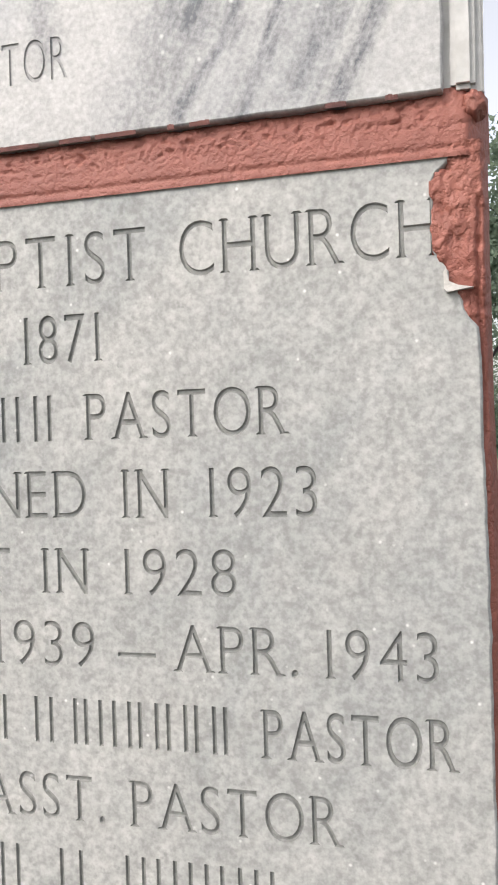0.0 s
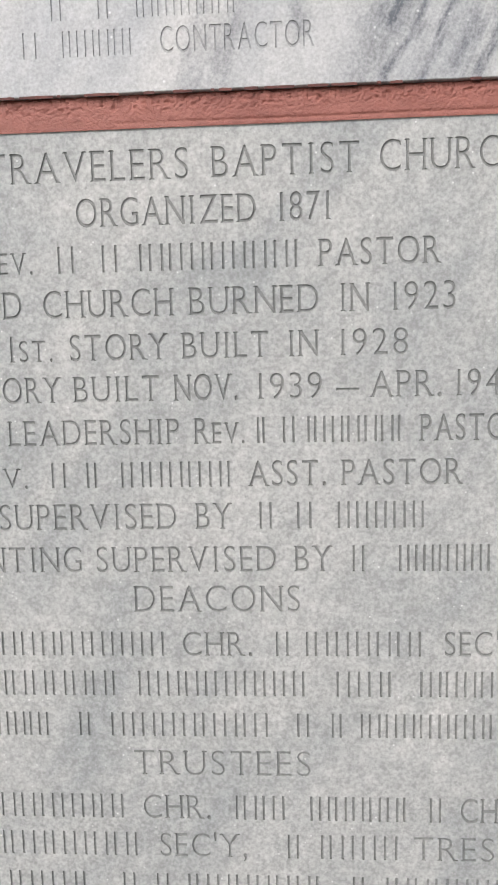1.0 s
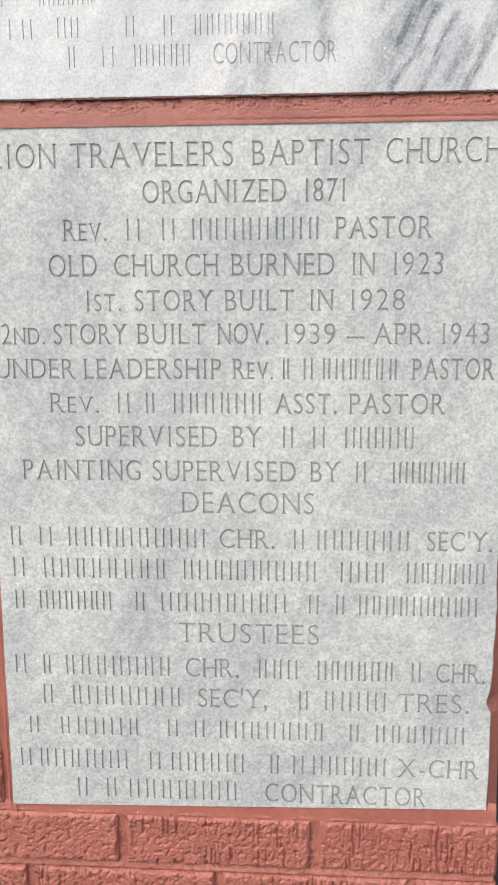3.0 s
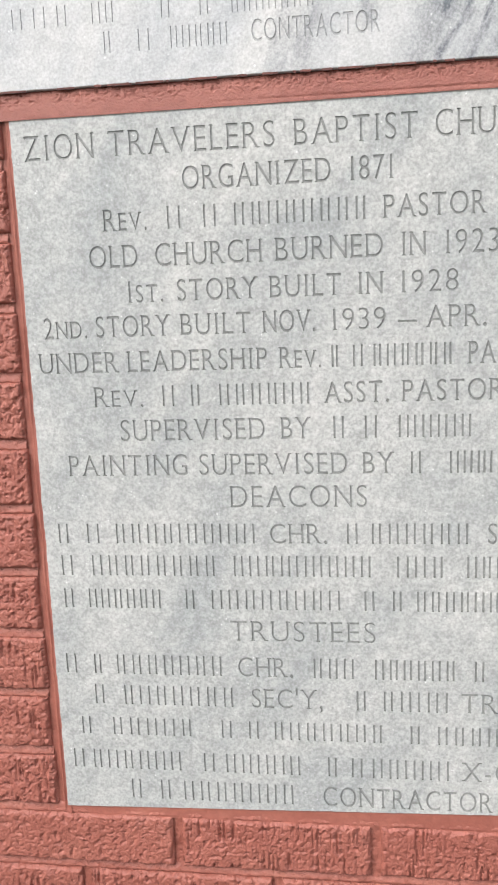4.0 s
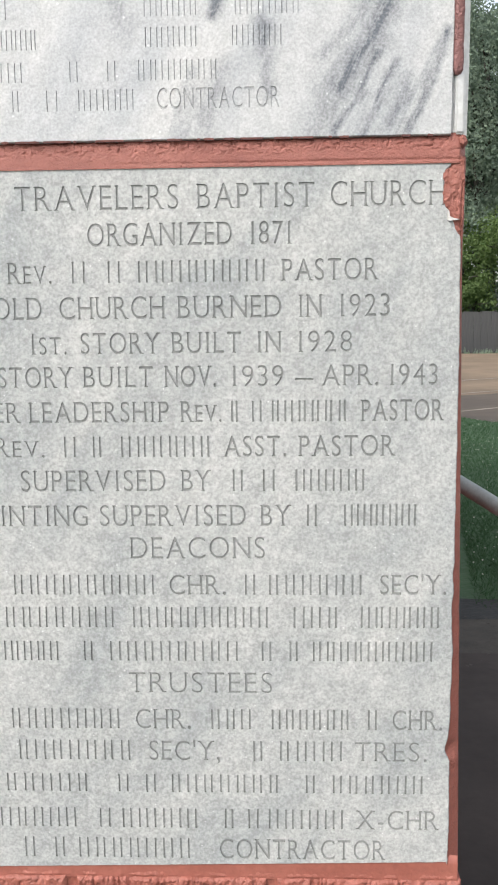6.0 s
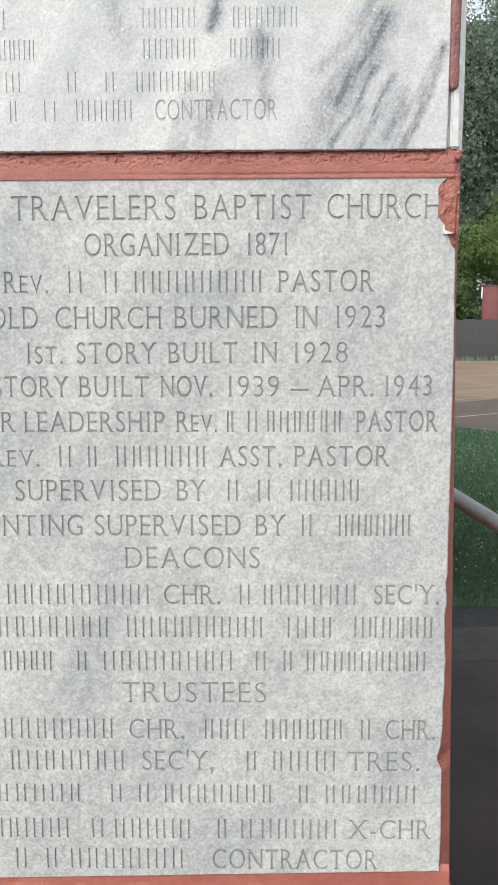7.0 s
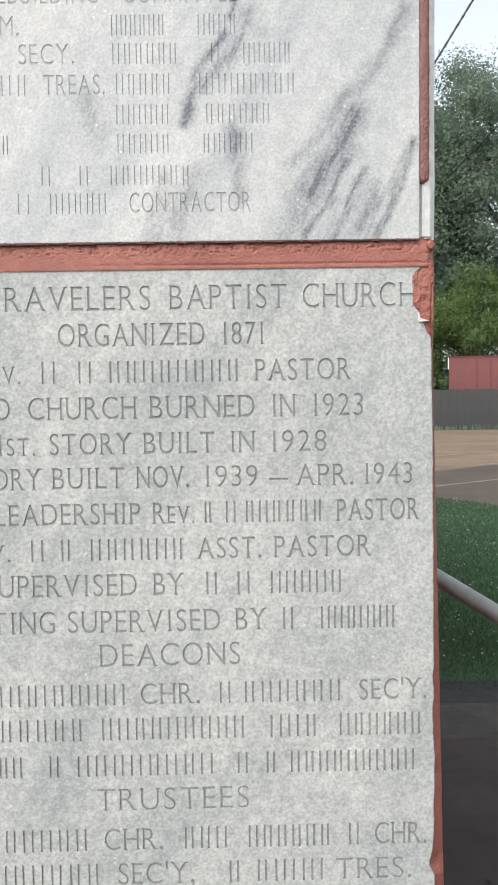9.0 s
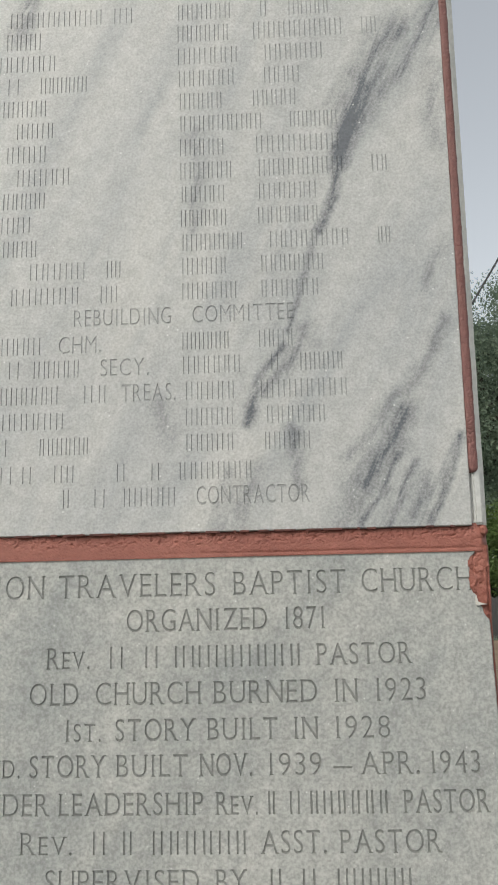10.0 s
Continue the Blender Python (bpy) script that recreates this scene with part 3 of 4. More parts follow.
for i in range(1500):
    gx, gy = rng.uniform(3, 24), FENCE_Y - 0.1 - abs(rng.gauss(0, 0.12))
    h, w, a = rng.uniform(0.08, 0.3), rng.uniform(0.01, 0.03), rng.random() * math.tau
    b, s = Vector((gx, gy, rise(gy) - 0.01)), Vector((math.cos(a), math.sin(a), 0)) * w
    n0 = len(vs)
    vs += [b - s, b + s, b + Vector((rng.gauss(0, 0.05), rng.gauss(0, 0.05), h))]
    fs.append((n0, n0 + 1, n0 + 2))
tagged(mesh_object("weeds", vs, fs, LEAF_DARK), "green weeds growing along the fence foot", "weeds", kind="stuff")

SHED_Y = 38.6
shed = empty("shed", (10.42, SHED_Y, rise(SHED_Y)), label="red ribbed metal shed standing behind the fence", category="shed")
part("wall", box(bmesh.new(), (0.0, 0.03, 0), (6.4, 2.3, 3.25)), RED_SHEET, shed, "red metal wall")
panel_bm = box(bmesh.new(), (-0.29, -0.012, 0.0), (0.29, 0.03, 3.25), 0.008)
box(panel_bm, (-0.325, -0.045, 0.0), (-0.275, 0.0, 3.25), 0.008)
first = part("panel", panel_bm, RED_SHEET, shed)
first.location = (0.33, 0, 0)
for i in range(1, 10):
    ob = new("panel", first.data)
    ob.parent = shed
    ob.location = (0.33 + i * 0.61, 0, 0)
# short white strip high on the shed's left corner
part("corner_trim", box(bmesh.new(), (-0.045, -0.05, 2.72), (0.0, 0.05, 3.23), 0.008), WHITE_STRIP, shed, "short white strip at the corner")
roof = bmesh.new()
box(roof, (-0.02, -0.06, 3.25), (6.45, 2.35, 3.29), 0.01)
part("roof", roof, RED_SHEET, shed, "red metal roof edge")
shed.rotation_euler = (0, 0, radians(-14.5))


def tree(at, height, spread, leaves, size, material, seed, low=0.25, label=""):
    """A tapered trunk with limbs, and a crown of leaf sprays gathered in uneven clumps."""
    r = random.Random(seed)
    top = empty("tree", at, label=label, category="tree")
    bm = bmesh.new()
    pts = [Vector((r.gauss(0, 0.02) * height * k / 6, r.gauss(0, 0.02) * height * k / 6, height * 0.8 * k / 6)) for k in range(7)]
    tube(bm, pts, [0.024 * height * (1 - 0.13 * k) for k in range(7)], 9)
    clumps = []
    for k in range(22):
        base = pts[1 + k % 5 + (1 if k % 5 < 4 else 0)] * r.uniform(0.85, 1.0)
        a, reach = k * 2.4 + r.random(), spread * r.uniform(0.45, 1.0)
        tip = Vector((math.cos(a) * reach, math.sin(a) * reach, max(height * low, base.z + r.uniform(0.02, 0.22) * height)))
        mid = (base + tip) / 2 + Vector((0, 0, 0.04 * height))
        tube(bm, [base, mid, tip], [0.007 * height, 0.005 * height, 0.002 * height], 6)
        clumps.append((tip, spread * r.uniform(0.26, 0.46)))
        clumps.append((mid + Vector((r.gauss(0, 0.5), r.gauss(0, 0.5), r.uniform(0, 1.0))), spread * r.uniform(0.2, 0.36)))
    for k in range(34):
        u = r.uniform(max(low, 0.3), 1.0)
        w = spread * (1.0 - 0.75 * abs(u - 0.5) * 1.4) * r.uniform(0.2, 0.85)
        a = r.random() * math.tau
        clumps.append((Vector((math.cos(a) * w, math.sin(a) * w, height * u)), spread * r.uniform(0.2, 0.38)))
    part("trunk", bm, BARK, top, "brown trunk and limbs", True)
    vs, fs = [], []
    for i in range(leaves):
        c, rad = clumps[i % len(clumps)]
        d = Vector((r.gauss(0, 1), r.gauss(0, 1), r.gauss(0, 0.75)))
        d = d.normalized() * rad * r.random() ** 0.6
        p, s = c + d, size * r.uniform(0.5, 1.3)
        facing = d.normalized() + Vector((r.gauss(0, 0.45), r.gauss(0, 0.45), 0.35 + r.gauss(0, 0.45)))
        q = facing.to_track_quat("Z", "X").to_matrix() @ Euler((0, 0, r.random() * math.tau)).to_matrix()
        n0 = len(vs)
        vs += [p + q @ Vector(o) * s for o in ((-0.5, 0, 0), (0, -0.34, 0.08), (0.55, 0, -0.06), (0, 0.34, 0.08))]
        fs += [(n0, n0 + 1, n0 + 2), (n0, n0 + 2, n0 + 3)]
    mesh_object("crown", vs, fs, material, top)
    return top


woods = "tall dark green broadleaf tree in the wood behind the fence"
for i, (x, yy, h, s) in enumerate(((6.5, 47, 18.0, 5.2), (10.8, 45, 19.4, 5.2), (15.5, 47, 20.4, 5.6), (20.5, 46, 18.0, 5.2), (13.0, 52, 21.2, 5.7), (8.6, 53, 20.5, 5.6), (3.0, 52, 18.5, 5.2), (25, 52, 20, 6))):
    tree((x, yy, rise(yy) - 0.05), h, s, 58000 if 8 < x < 16 else 9000, 0.165 if 8 < x < 16 else 0.4, LEAF_DARK, 20 + i, 0.12, woods)
for i, (x, yy, h, s) in enumerate(((12.4, 42.0, 7.6, 2.5), (15.6, 42.4, 9.5, 2.9), (9.4, 43.0, 6.6, 2.2), (18.6, 42.5, 8.0, 2.6))):
    tree((x, yy, rise(yy) - 0.05), h, s, 20000, 0.125, LEAF_LIGHT, 60 + i, 0.56 if x > 12 else 0.2, "lighter green young tree behind the red shed" if x > 12 else "lighter green young tree behind the fence")
# undergrowth closes the foot of the wood
vs, fs = [], []
for i in range(44000):
    p = Vector((rng.uniform(-4, 30), rng.uniform(44, 57), 0))
    p.z = rise(p.y) + abs(rng.gauss(0, 1)) * 2.9
    s = rng.uniform(0.15, 0.4)
    q = Euler((rng.uniform(-0.9, 0.9), rng.uniform(-0.9, 0.9), rng.random() * math.tau)).to_matrix()
    n0 = len(vs)
    vs += [p + q @ Vector(o) * s for o in ((-0.5, 0, 0), (0, -0.28, 0.06), (0.55, 0, -0.05), (0, 0.28, 0.06))]
    fs += [(n0, n0 + 1, n0 + 2), (n0, n0 + 2, n0 + 3)]
tagged(mesh_object("undergrowth", vs, fs, LEAF_DARK), "dark green undergrowth at the foot of the wood", "undergrowth", kind="stuff")


# ---------------------------------------------------------------- overhead cables
def cable(a, b, radius, sag, label, twist):
    bm = bmesh.new()
    a, b = Vector(a), Vector(b)
    side = (b - a).cross(Vector((0, 0, 1))).normalized()
    up = side.cross((b - a).normalized())
    for k in range(2):
        pts = []
        for i in range(121):
            u = i / 120
            p = a.lerp(b, u) + Vector((0, 0, -sag * 4 * u * (1 - u)))
            ang = twist * u * math.tau + k * math.pi
            pts.append(p + (side * math.cos(ang) + up * math.sin(ang)) * radius * 0.8)
        tube(bm, pts, [radius] * len(pts), 6)
    return tagged(part("cable", bm, CABLE, None, smooth=True), label, "cable")


CABLE_FROM, CABLE_TO = (0.71, 5.96, 1.84), (7.9, 10.5, 13.3)
cable(CABLE_FROM, CABLE_TO, 0.008, 0.03, "black twisted overhead service cable crossing the sky", 60)
cable((10.8, 45.0, 12.0), (12.38, 36.0, 13.44), 0.012, 0.05, "thin black overhead wire in front of the trees", 12)

# ---------------------------------------------------------------- handrail
rail_a, rail_b = Vector((0.992, 1.55, 0.986)), Vector((1.082, 1.42, 0.937))
slope = rail_b - rail_a
handrail = empty("handrail", (rail_b.x + 0.012, rail_b.y - 0.02, 0.0), label="round grey galvanised pipe handrail sloping down beside the wall", category="handrail")
base = handrail.location.copy()
lower, upper = rail_b + slope * 7.5, rail_a - slope * 4.0
end = lower + Vector((0.05, -0.07, -0.10))
part("pipe", tube(bmesh.new(), [upper - base, lower - base, lower + Vector((0.03, -0.045, -0.035)) - base, end - base], [0.0195] * 4, 20), PIPE, handrail, "grey galvanised pipe", True)
for k, u in ((0, 2.1), (1, -3.2), (2, 7.6)):
    foot = rail_a + slope * u
    bm = bmesh.new()
    tube(bm, [Vector((foot.x, foot.y, 0.0)) - base, Vector((foot.x, foot.y, foot.z - 0.012)) - base], [0.019, 0.019], 14)
    part("post", bm, RUSTY, handrail, "brownish rusted steel post", True)
    bm = bmesh.new()
    tube(bm, [Vector((foot.x, foot.y, 0.0)) - base, Vector((foot.x, foot.y, 0.010)) - base], [0.055, 0.052], 18)
    part("base_plate", bm, RUSTY, handrail)

# ---------------------------------------------------------------- church wall
FACE = 0.405           # plane of the lower stone's face
CORNER = 0.716         # outer corner of the building
WALL_L, WALL_TOP, SIDE_END = -1.15, 2.75, 6.4
bm = bmesh.new()
box(bm, (WALL_L, FACE + 0.075, -0.05), (CORNER - 0.075, FACE + 0.33, WALL_TOP))
box(bm, (CORNER - 0.33, FACE + 0.33, -0.05), (CORNER - 0.075, SIDE_END, WALL_TOP))
wall = tagged(part("wall_front", bm, MORTAR, None), "red painted brick corner of the church with stone tablets", "wall", kind="structure")


def relief(name, x0, x1, z0, z1, step, depth, label, material):
    """A rough skin of mortar facing -y: depth(x, z) is its y."""
    nx, nz = max(2, int((x1 - x0) / step)), max(2, int((z1 - z0) / step))
    vs = [(x0 + (x1 - x0) * i / nx, depth(x0 + (x1 - x0) * i / nx, z0 + (z1 - z0) * j / nz), z0 + (z1 - z0) * j / nz) for i in range(nx + 1) for j in range(nz + 1)]
    fs = [(i * (nz + 1) + j, (i + 1) * (nz + 1) + j, (i + 1) * (nz + 1) + j + 1, i * (nz + 1) + j + 1) for i in range(nx) for j in range(nz)]
    return mesh_object(name, vs, fs, material, wall, label, True)


# ---------------------------------------------------------------- the two tablets
STONE_L, STONE_R = 0.1435, 0.7005
STONE_B, STONE_T = 0.791, 1.559
CHIP = ((1.38, 0.001), (1.471, 0.002), (1.486, 0.003), (1.490, 0.007), (1.501, 0.009), (1.503, 0.013), (1.511, 0.014), (1.516, 0.020), (1.530, 0.019), (1.542, 0.020),
        (1.550, 0.019), (1.554, 0.013), (1.558, 0.012), (1.60, 0.013))
LOW_CHIP = ((0.905, 0.0), (0.92, 0.001), (0.930, 0.006), (0.938, 0.005), (0.948, 0.002), (0.97, 0.001), (1.05, 0.0), (1.08, 0.0012), (1.10, 0.0016), (1.11, 0.0), (1.135, 0.0012), (1.145, 0.0))


def along(table, v):
    return float(np.interp(v, [a for a, _ in table], [b for _, b in table]))


def stone_left(z):
    return STONE_L + 0.0012 * rough(0.3, z, 60) + 0.001 * rough(0.9, z, 8)


def stone_right(z):
    c = along(CHIP, z)
    return STONE_R - c - along(LOW_CHIP, z) + (0.0012 + 0.05 * min(c, 0.02)) * rough(1.7, z, 75) + 0.0004 * rough(2.9, z, 8)


def stone_bottom(x):
    return STONE_B - 0.004 + 0.013 * (x - STONE_L) / 0.557 + 0.0009 * rough(x, 3.3, 70)


def stone_top(x):
    return STONE_T + 0.0009 * rough(x, 5.1, 70)


STONE_LINES = [
    (1.516, 0.0250, "ZION:0.156:0.230 TRAVELERS:0.245:0.414 BAPTIST:0.433:0.552 CHURCH:0.568:0.683"),
    (1.480, 0.0230, "ORGANIZED:0.319:0.468 1871:0.486:0.529"),
    (1.443, 0.0220, "REV.:0.235:0.280 #1:0.297:0.320 #1:0.333:0.358 #8:0.367:0.509 PASTOR:0.519:0.616"),
    (1.406, 0.0230, "OLD:0.217:0.269 CHURCH:0.287:0.397 BURNED:0.411:0.518 IN:0.535:0.559 1923:0.577:0.629"),
    (1.370, 0.0220, "1ST.:0.255:0.293 STORY:0.308:0.391 BUILT:0.404:0.476 IN:0.492:0.517 1928:0.534:0.591"),
    (1.335, 0.0220, "2ND.:0.162:0.209 STORY:0.219:0.298 BUILT:0.310:0.383 NOV.:0.396:0.449 1939:0.465:0.520 -:0.531:0.551 APR.:0.560:0.618 1943:0.629:0.679"),
    (1.298, 0.0220, "UNDER:0.154:0.240 LEADERSHIP:0.251:0.399 REV.:0.412:0.454 #1:0.462:0.474 #1:0.483:0.500 #6:0.504:0.591 PASTOR:0.601:0.685"),
    (1.261, 0.0220, "REV.:0.212:0.265 #1:0.279:0.306 #1:0.313:0.330 #6:0.344:0.449 ASST.:0.457:0.522 PASTOR:0.536:0.635"),
    (1.224, 0.0230, "SUPERVISED:0.238:0.394 BY:0.411:0.441 #1:0.457:0.484 #1:0.491:0.516 #5:0.529:0.611"),
    (1.186, 0.0230, "PAINTING:0.178:0.309 SUPERVISED:0.322:0.479 BY:0.495:0.526 #1:0.540:0.558 #6:0.581:0.665"),
    (1.150, 0.0240, "DEACONS:0.354:0.499"),
    (1.110, 0.0220, "#1:0.155:0.175 #1:0.187:0.211 #9:0.221:0.386 CHR.:0.395:0.456 #1:0.473:0.492 #6:0.499:0.610 SEC'Y.:0.622:0.692"),
    (1.073, 0.0230, "#1:0.153:0.180 #8:0.192:0.342 #9:0.351:0.509 #3:0.526:0.585 #6:0.599:0.692"),
    (1.035, 0.0220, "#1:0.153:0.178 #6:0.186:0.277 #1:0.295:0.313 #8:0.325:0.476 #1:0.488:0.511 #1:0.520:0.538 #9:0.547:0.685"),
    (0.998, 0.0240, "TRUSTEES:0.347:0.506"),
    (0.956, 0.0230, "#1:0.149:0.175 #1:0.185:0.201 #7:0.211:0.344 CHR.:0.354:0.415 #3:0.434:0.489 #6:0.502:0.596 #1:0.606:0.624 CHR.:0.637:0.691"),
    (0.919, 0.0230, "#1:0.183:0.202 #7:0.217:0.356 SEC'Y,:0.368:0.447 #1:0.479:0.499 #4:0.509:0.590 TRES.:0.596:0.675"),
    (0.881, 0.0210, "#1:0.166:0.182 #5:0.201:0.307 #1:0.327:0.349 #1:0.358:0.380 #7:0.388:0.520 #1:0.537:0.557 #6:0.568:0.679"),
    (0.838, 0.0230, "#1:0.152:0.172 #6:0.175:0.291 #1:0.304:0.328 #5:0.332:0.428 #1:0.447:0.465 #1:0.474:0.493 #5:0.497:0.591 X-CHR:0.598:0.689"),
    (0.801, 0.0240, "#1:0.218:0.239 #1:0.251:0.275 #7:0.281:0.420 CONTRACTOR:0.445:0.630"),
]
MARBLE_LINES = [
    (2.205, 0.0210, "#9:0.169:0.290 #2:0.296:0.328 #6:0.375:0.446 #1:0.475:0.487 #5:0.510:0.564"),
    (2.175, 0.0220, "#4:0.165:0.214 #6:0.375:0.443 #9:0.466:0.579 #2:0.596:0.620"),
    (2.145, 0.0210, "#7:0.138:0.234 #6:0.375:0.454 #6:0.479:0.555"),
    (2.115, 0.0210, "#3:0.119:0.195 #6:0.209:0.271 #6:0.376:0.449 #4:0.478:0.526"),
    (2.085, 0.0210, "#5:0.164:0.223 #5:0.377:0.434 #5:0.464:0.521"),
    (2.056, 0.0200, "#4:0.181:0.233 #9:0.377:0.480 #6:0.507:0.568"),
    (2.025, 0.0210, "#4:0.170:0.225 #5:0.377:0.435 #8:0.466:0.570"),
    (1.995, 0.0210, "#5:0.183:0.254 #6:0.377:0.444 #9:0.469:0.573 #2:0.600:0.624"),
    (1.966, 0.0200, "#5:0.168:0.224 #5:0.378:0.435 #6:0.468:0.541"),
    (1.936, 0.0200, "#4:0.154:0.208 #6:0.378:0.436 #7:0.467:0.542"),
    (1.906, 0.0200, "#4:0.170:0.216 #7:0.379:0.455 #8:0.480:0.576 #2:0.603:0.622"),
    (1.877, 0.0200, "#5:0.202:0.274 #2:0.292:0.314 #5:0.379:0.436 #7:0.469:0.546"),
    (1.847, 0.0200, "#6:0.180:0.268 #2:0.285:0.311 #6:0.379:0.447 #6:0.468:0.540"),
    (1.819, 0.0200, "REBUILDING:0.257:0.368 COMMITTEE:0.392:0.506"),
    (1.788, 0.0200, "#4:0.172:0.224 CHM.:0.240:0.289 #6:0.379:0.437 #4:0.465:0.509"),
    (1.760, 0.0200, "#1:0.180:0.199 #5:0.210:0.269 SECY.:0.288:0.343 #6:0.379:0.450 #1:0.477:0.490 #5:0.510:0.563"),
    (1.730, 0.0200, "#7:0.162:0.245 #2:0.267:0.302 TREAS.:0.312:0.373 #5:0.382:0.443 #8:0.465:0.568"),
    (1.701, 0.0190, "#7:0.156:0.253 #5:0.382:0.441 #6:0.471:0.542"),
    (1.672, 0.0190, "#2:0.138:0.199 #6:0.219:0.280 #5:0.382:0.441 #5:0.468:0.524"),
    (1.641, 0.0190, "#4:0.127:0.225 #2:0.236:0.266 #1:0.305:0.319 #1:0.341:0.359 #7:0.374:0.461"),
    (1.613, 0.0200, "#1:0.247:0.257 #1:0.280:0.298 #5:0.313:0.377 CONTRACTOR:0.395:0.517"),
]

stone = empty("cornerstone", (0, 0, 0), label="grey stone church cornerstone carved with a dated dedication", category="cornerstone")
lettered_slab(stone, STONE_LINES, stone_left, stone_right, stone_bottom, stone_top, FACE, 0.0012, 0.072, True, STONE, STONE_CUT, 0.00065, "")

MARBLE_L, MARBLE_R, MARBLE_B, MARBLE_T = 0.082, 0.6865, 1.5845, 2.42
MARBLE_Y = FACE - 0.003
marble = empty("marble_tablet", (0, 0, 0), label="white marble name tablet with dark grey diagonal veins", category="tablet")
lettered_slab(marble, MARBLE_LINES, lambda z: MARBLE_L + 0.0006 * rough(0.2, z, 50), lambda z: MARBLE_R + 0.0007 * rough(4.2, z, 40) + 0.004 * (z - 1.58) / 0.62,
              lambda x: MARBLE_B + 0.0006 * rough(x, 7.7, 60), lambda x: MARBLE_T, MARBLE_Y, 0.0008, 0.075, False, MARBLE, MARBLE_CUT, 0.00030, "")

side = bmesh.new()
box(side, (0.6990, FACE + 0.0045, 1.5830), (0.7042, FACE + 0.62, MARBLE_T - 0.002), 0.0010)
box(side, (0.6905, FACE - 0.001, 1.5845), (0.7005, FACE + 0.62, MARBLE_T), 0.0022)
bmesh.ops.subdivide_edges(side, edges=[e for e in side.edges if abs(e.verts[0].co.z - e.verts[1].co.z) > 0.3], cuts=40)
for v in side.verts:
    v.co.x += 0.004 * (v.co.z - 1.58) / 0.62
    if v.co.y < FACE + 0.02:
        v.co += Vector((0.0006 * rough(v.co.y * 90, v.co.z, 45), 0.0008 * rough(1.1, v.co.z, 50), 0))
tagged(part("side_tablet", side, SLAB_EDGE, None), "pale cut edge of a second marble tablet round the corner", "tablet")


# mortar between the tablets: smooth at its foot, rough and lumpy above
def ledge_y(x, z):
    u = min(1.0, max(0.0, (z - 1.557) / 0.028))
    rough_part = min(1.0, max(0.0, (u - 0.3) * 3.0))
    lump = 0.0004 * rough(x, z, 30, 2.0) + (0.0001 + 0.0006 * rough_part) * rough(x, z, 170, 5.0) + 0.0007 * rough_part * rough(x, z, 420, 12.0)
    lump += 0.0045 * rough_part * max(0.0, rough(x, z * 1.4, 210, 21.0) - 0.04) + 0.0009 * rough_part * rough(x, z, 60, 31.0)
    crease = 0.0008 * math.exp(-((u - 0.13 - 0.03 * rough(x, 0, 9)) / 0.04) ** 2) * min(1.0, max(0.0, (x - 0.3) * 6))
    return FACE - 0.0012 + 0.0022 * u ** 1.5 + 0.0022 * u ** 8 + lump + crease + 0.02 * max(0.0, (x - 0.694) / 0.012) ** 2


relief("mortar_joint", 0.075, 0.7055, 1.5565, 1.5865, 0.0008, ledge_y, "rough red painted mortar bed between the tablets", BED_MORTAR)


def corner_x(z):
    """The outer corner leans out a little towards the ground."""
    return 0.7045 + 0.0120 * min(1.0, max(0.0, (1.45 - z) / 0.65)) + 0.0006 * rough(6.0, z, 40)


def edge_y(x, z):
    """Mortar down the corner beside the lower stone, thick where the stone is broken away."""
    thick_here = min(1.0, along(CHIP, z) / 0.01)
    base = FACE + 0.0030 - 0.0030 * thick_here
    out = (x - corner_x(z)) / 0.0045
    round_off = 0.010 * max(0.0, out + 1.0) ** 2.5
    lump = (0.0006 + 0.0006 * thick_here) * rough(x, z, 60, 8.0) + (0.0004 + 0.0016 * thick_here) * rough(x, z, 170, 3.0) + 0.007 * thick_here * max(0.0, rough(x, z, 120, 15.0) - 0.10)
    groove = 0.003 * math.exp(-((x - corner_x(z) + 0.0045 - 0.002 * rough(0, z, 25)) / 0.0010) ** 2) * (0.8 if 1.44 < z < 1.54 else 0.12)
    covered = 0.006 if x < stone_right(z) - 0.0004 else 0.0
    lean = 0.75 * max(0.0, x - stone_right(z)) * (1.0 - thick_here)
    return base + lump + round_off + groove + covered + lean


vs, rows_z, cols = [], 520, 44
for j in range(rows_z):
    z = 0.780 + (1.563 - 0.780) * j / (rows_z - 1)
    for i in range(cols):
        x = 0.674 + (corner_x(z) - 0.674) * i / (cols - 1)
        vs.append((x, edge_y(x, z), z))
fs = [(j * cols + i, j * cols + i + 1, (j + 1) * cols + i + 1, (j + 1) * cols + i) for j in range(rows_z - 1) for i in range(cols - 1)]
mesh_object("mortar_edge", vs, fs, OLD_MORTAR, wall, "lumpy red painted mortar filling the broken corner", True)
# lump of mortar under the foot of the side tablet
bm = bmesh.new()
bmesh.ops.create_icosphere(bm, subdivisions=4, radius=1.0)
for v in bm.verts:
    k = 1.0 + 0.35 * rough(v.co.x + 3.0, v.co.z + 0.7 * v.co.y, 2.2, 4.0)
    v.co = Vector((0.6990 + 0.0055 * v.co.x * k, FACE + 0.0078 + 0.0088 * v.co.y * k, 1.5785 + 0.0066 * v.co.z * k))
part("mortar_lump", bm, BED_MORTAR, wall, "", True)
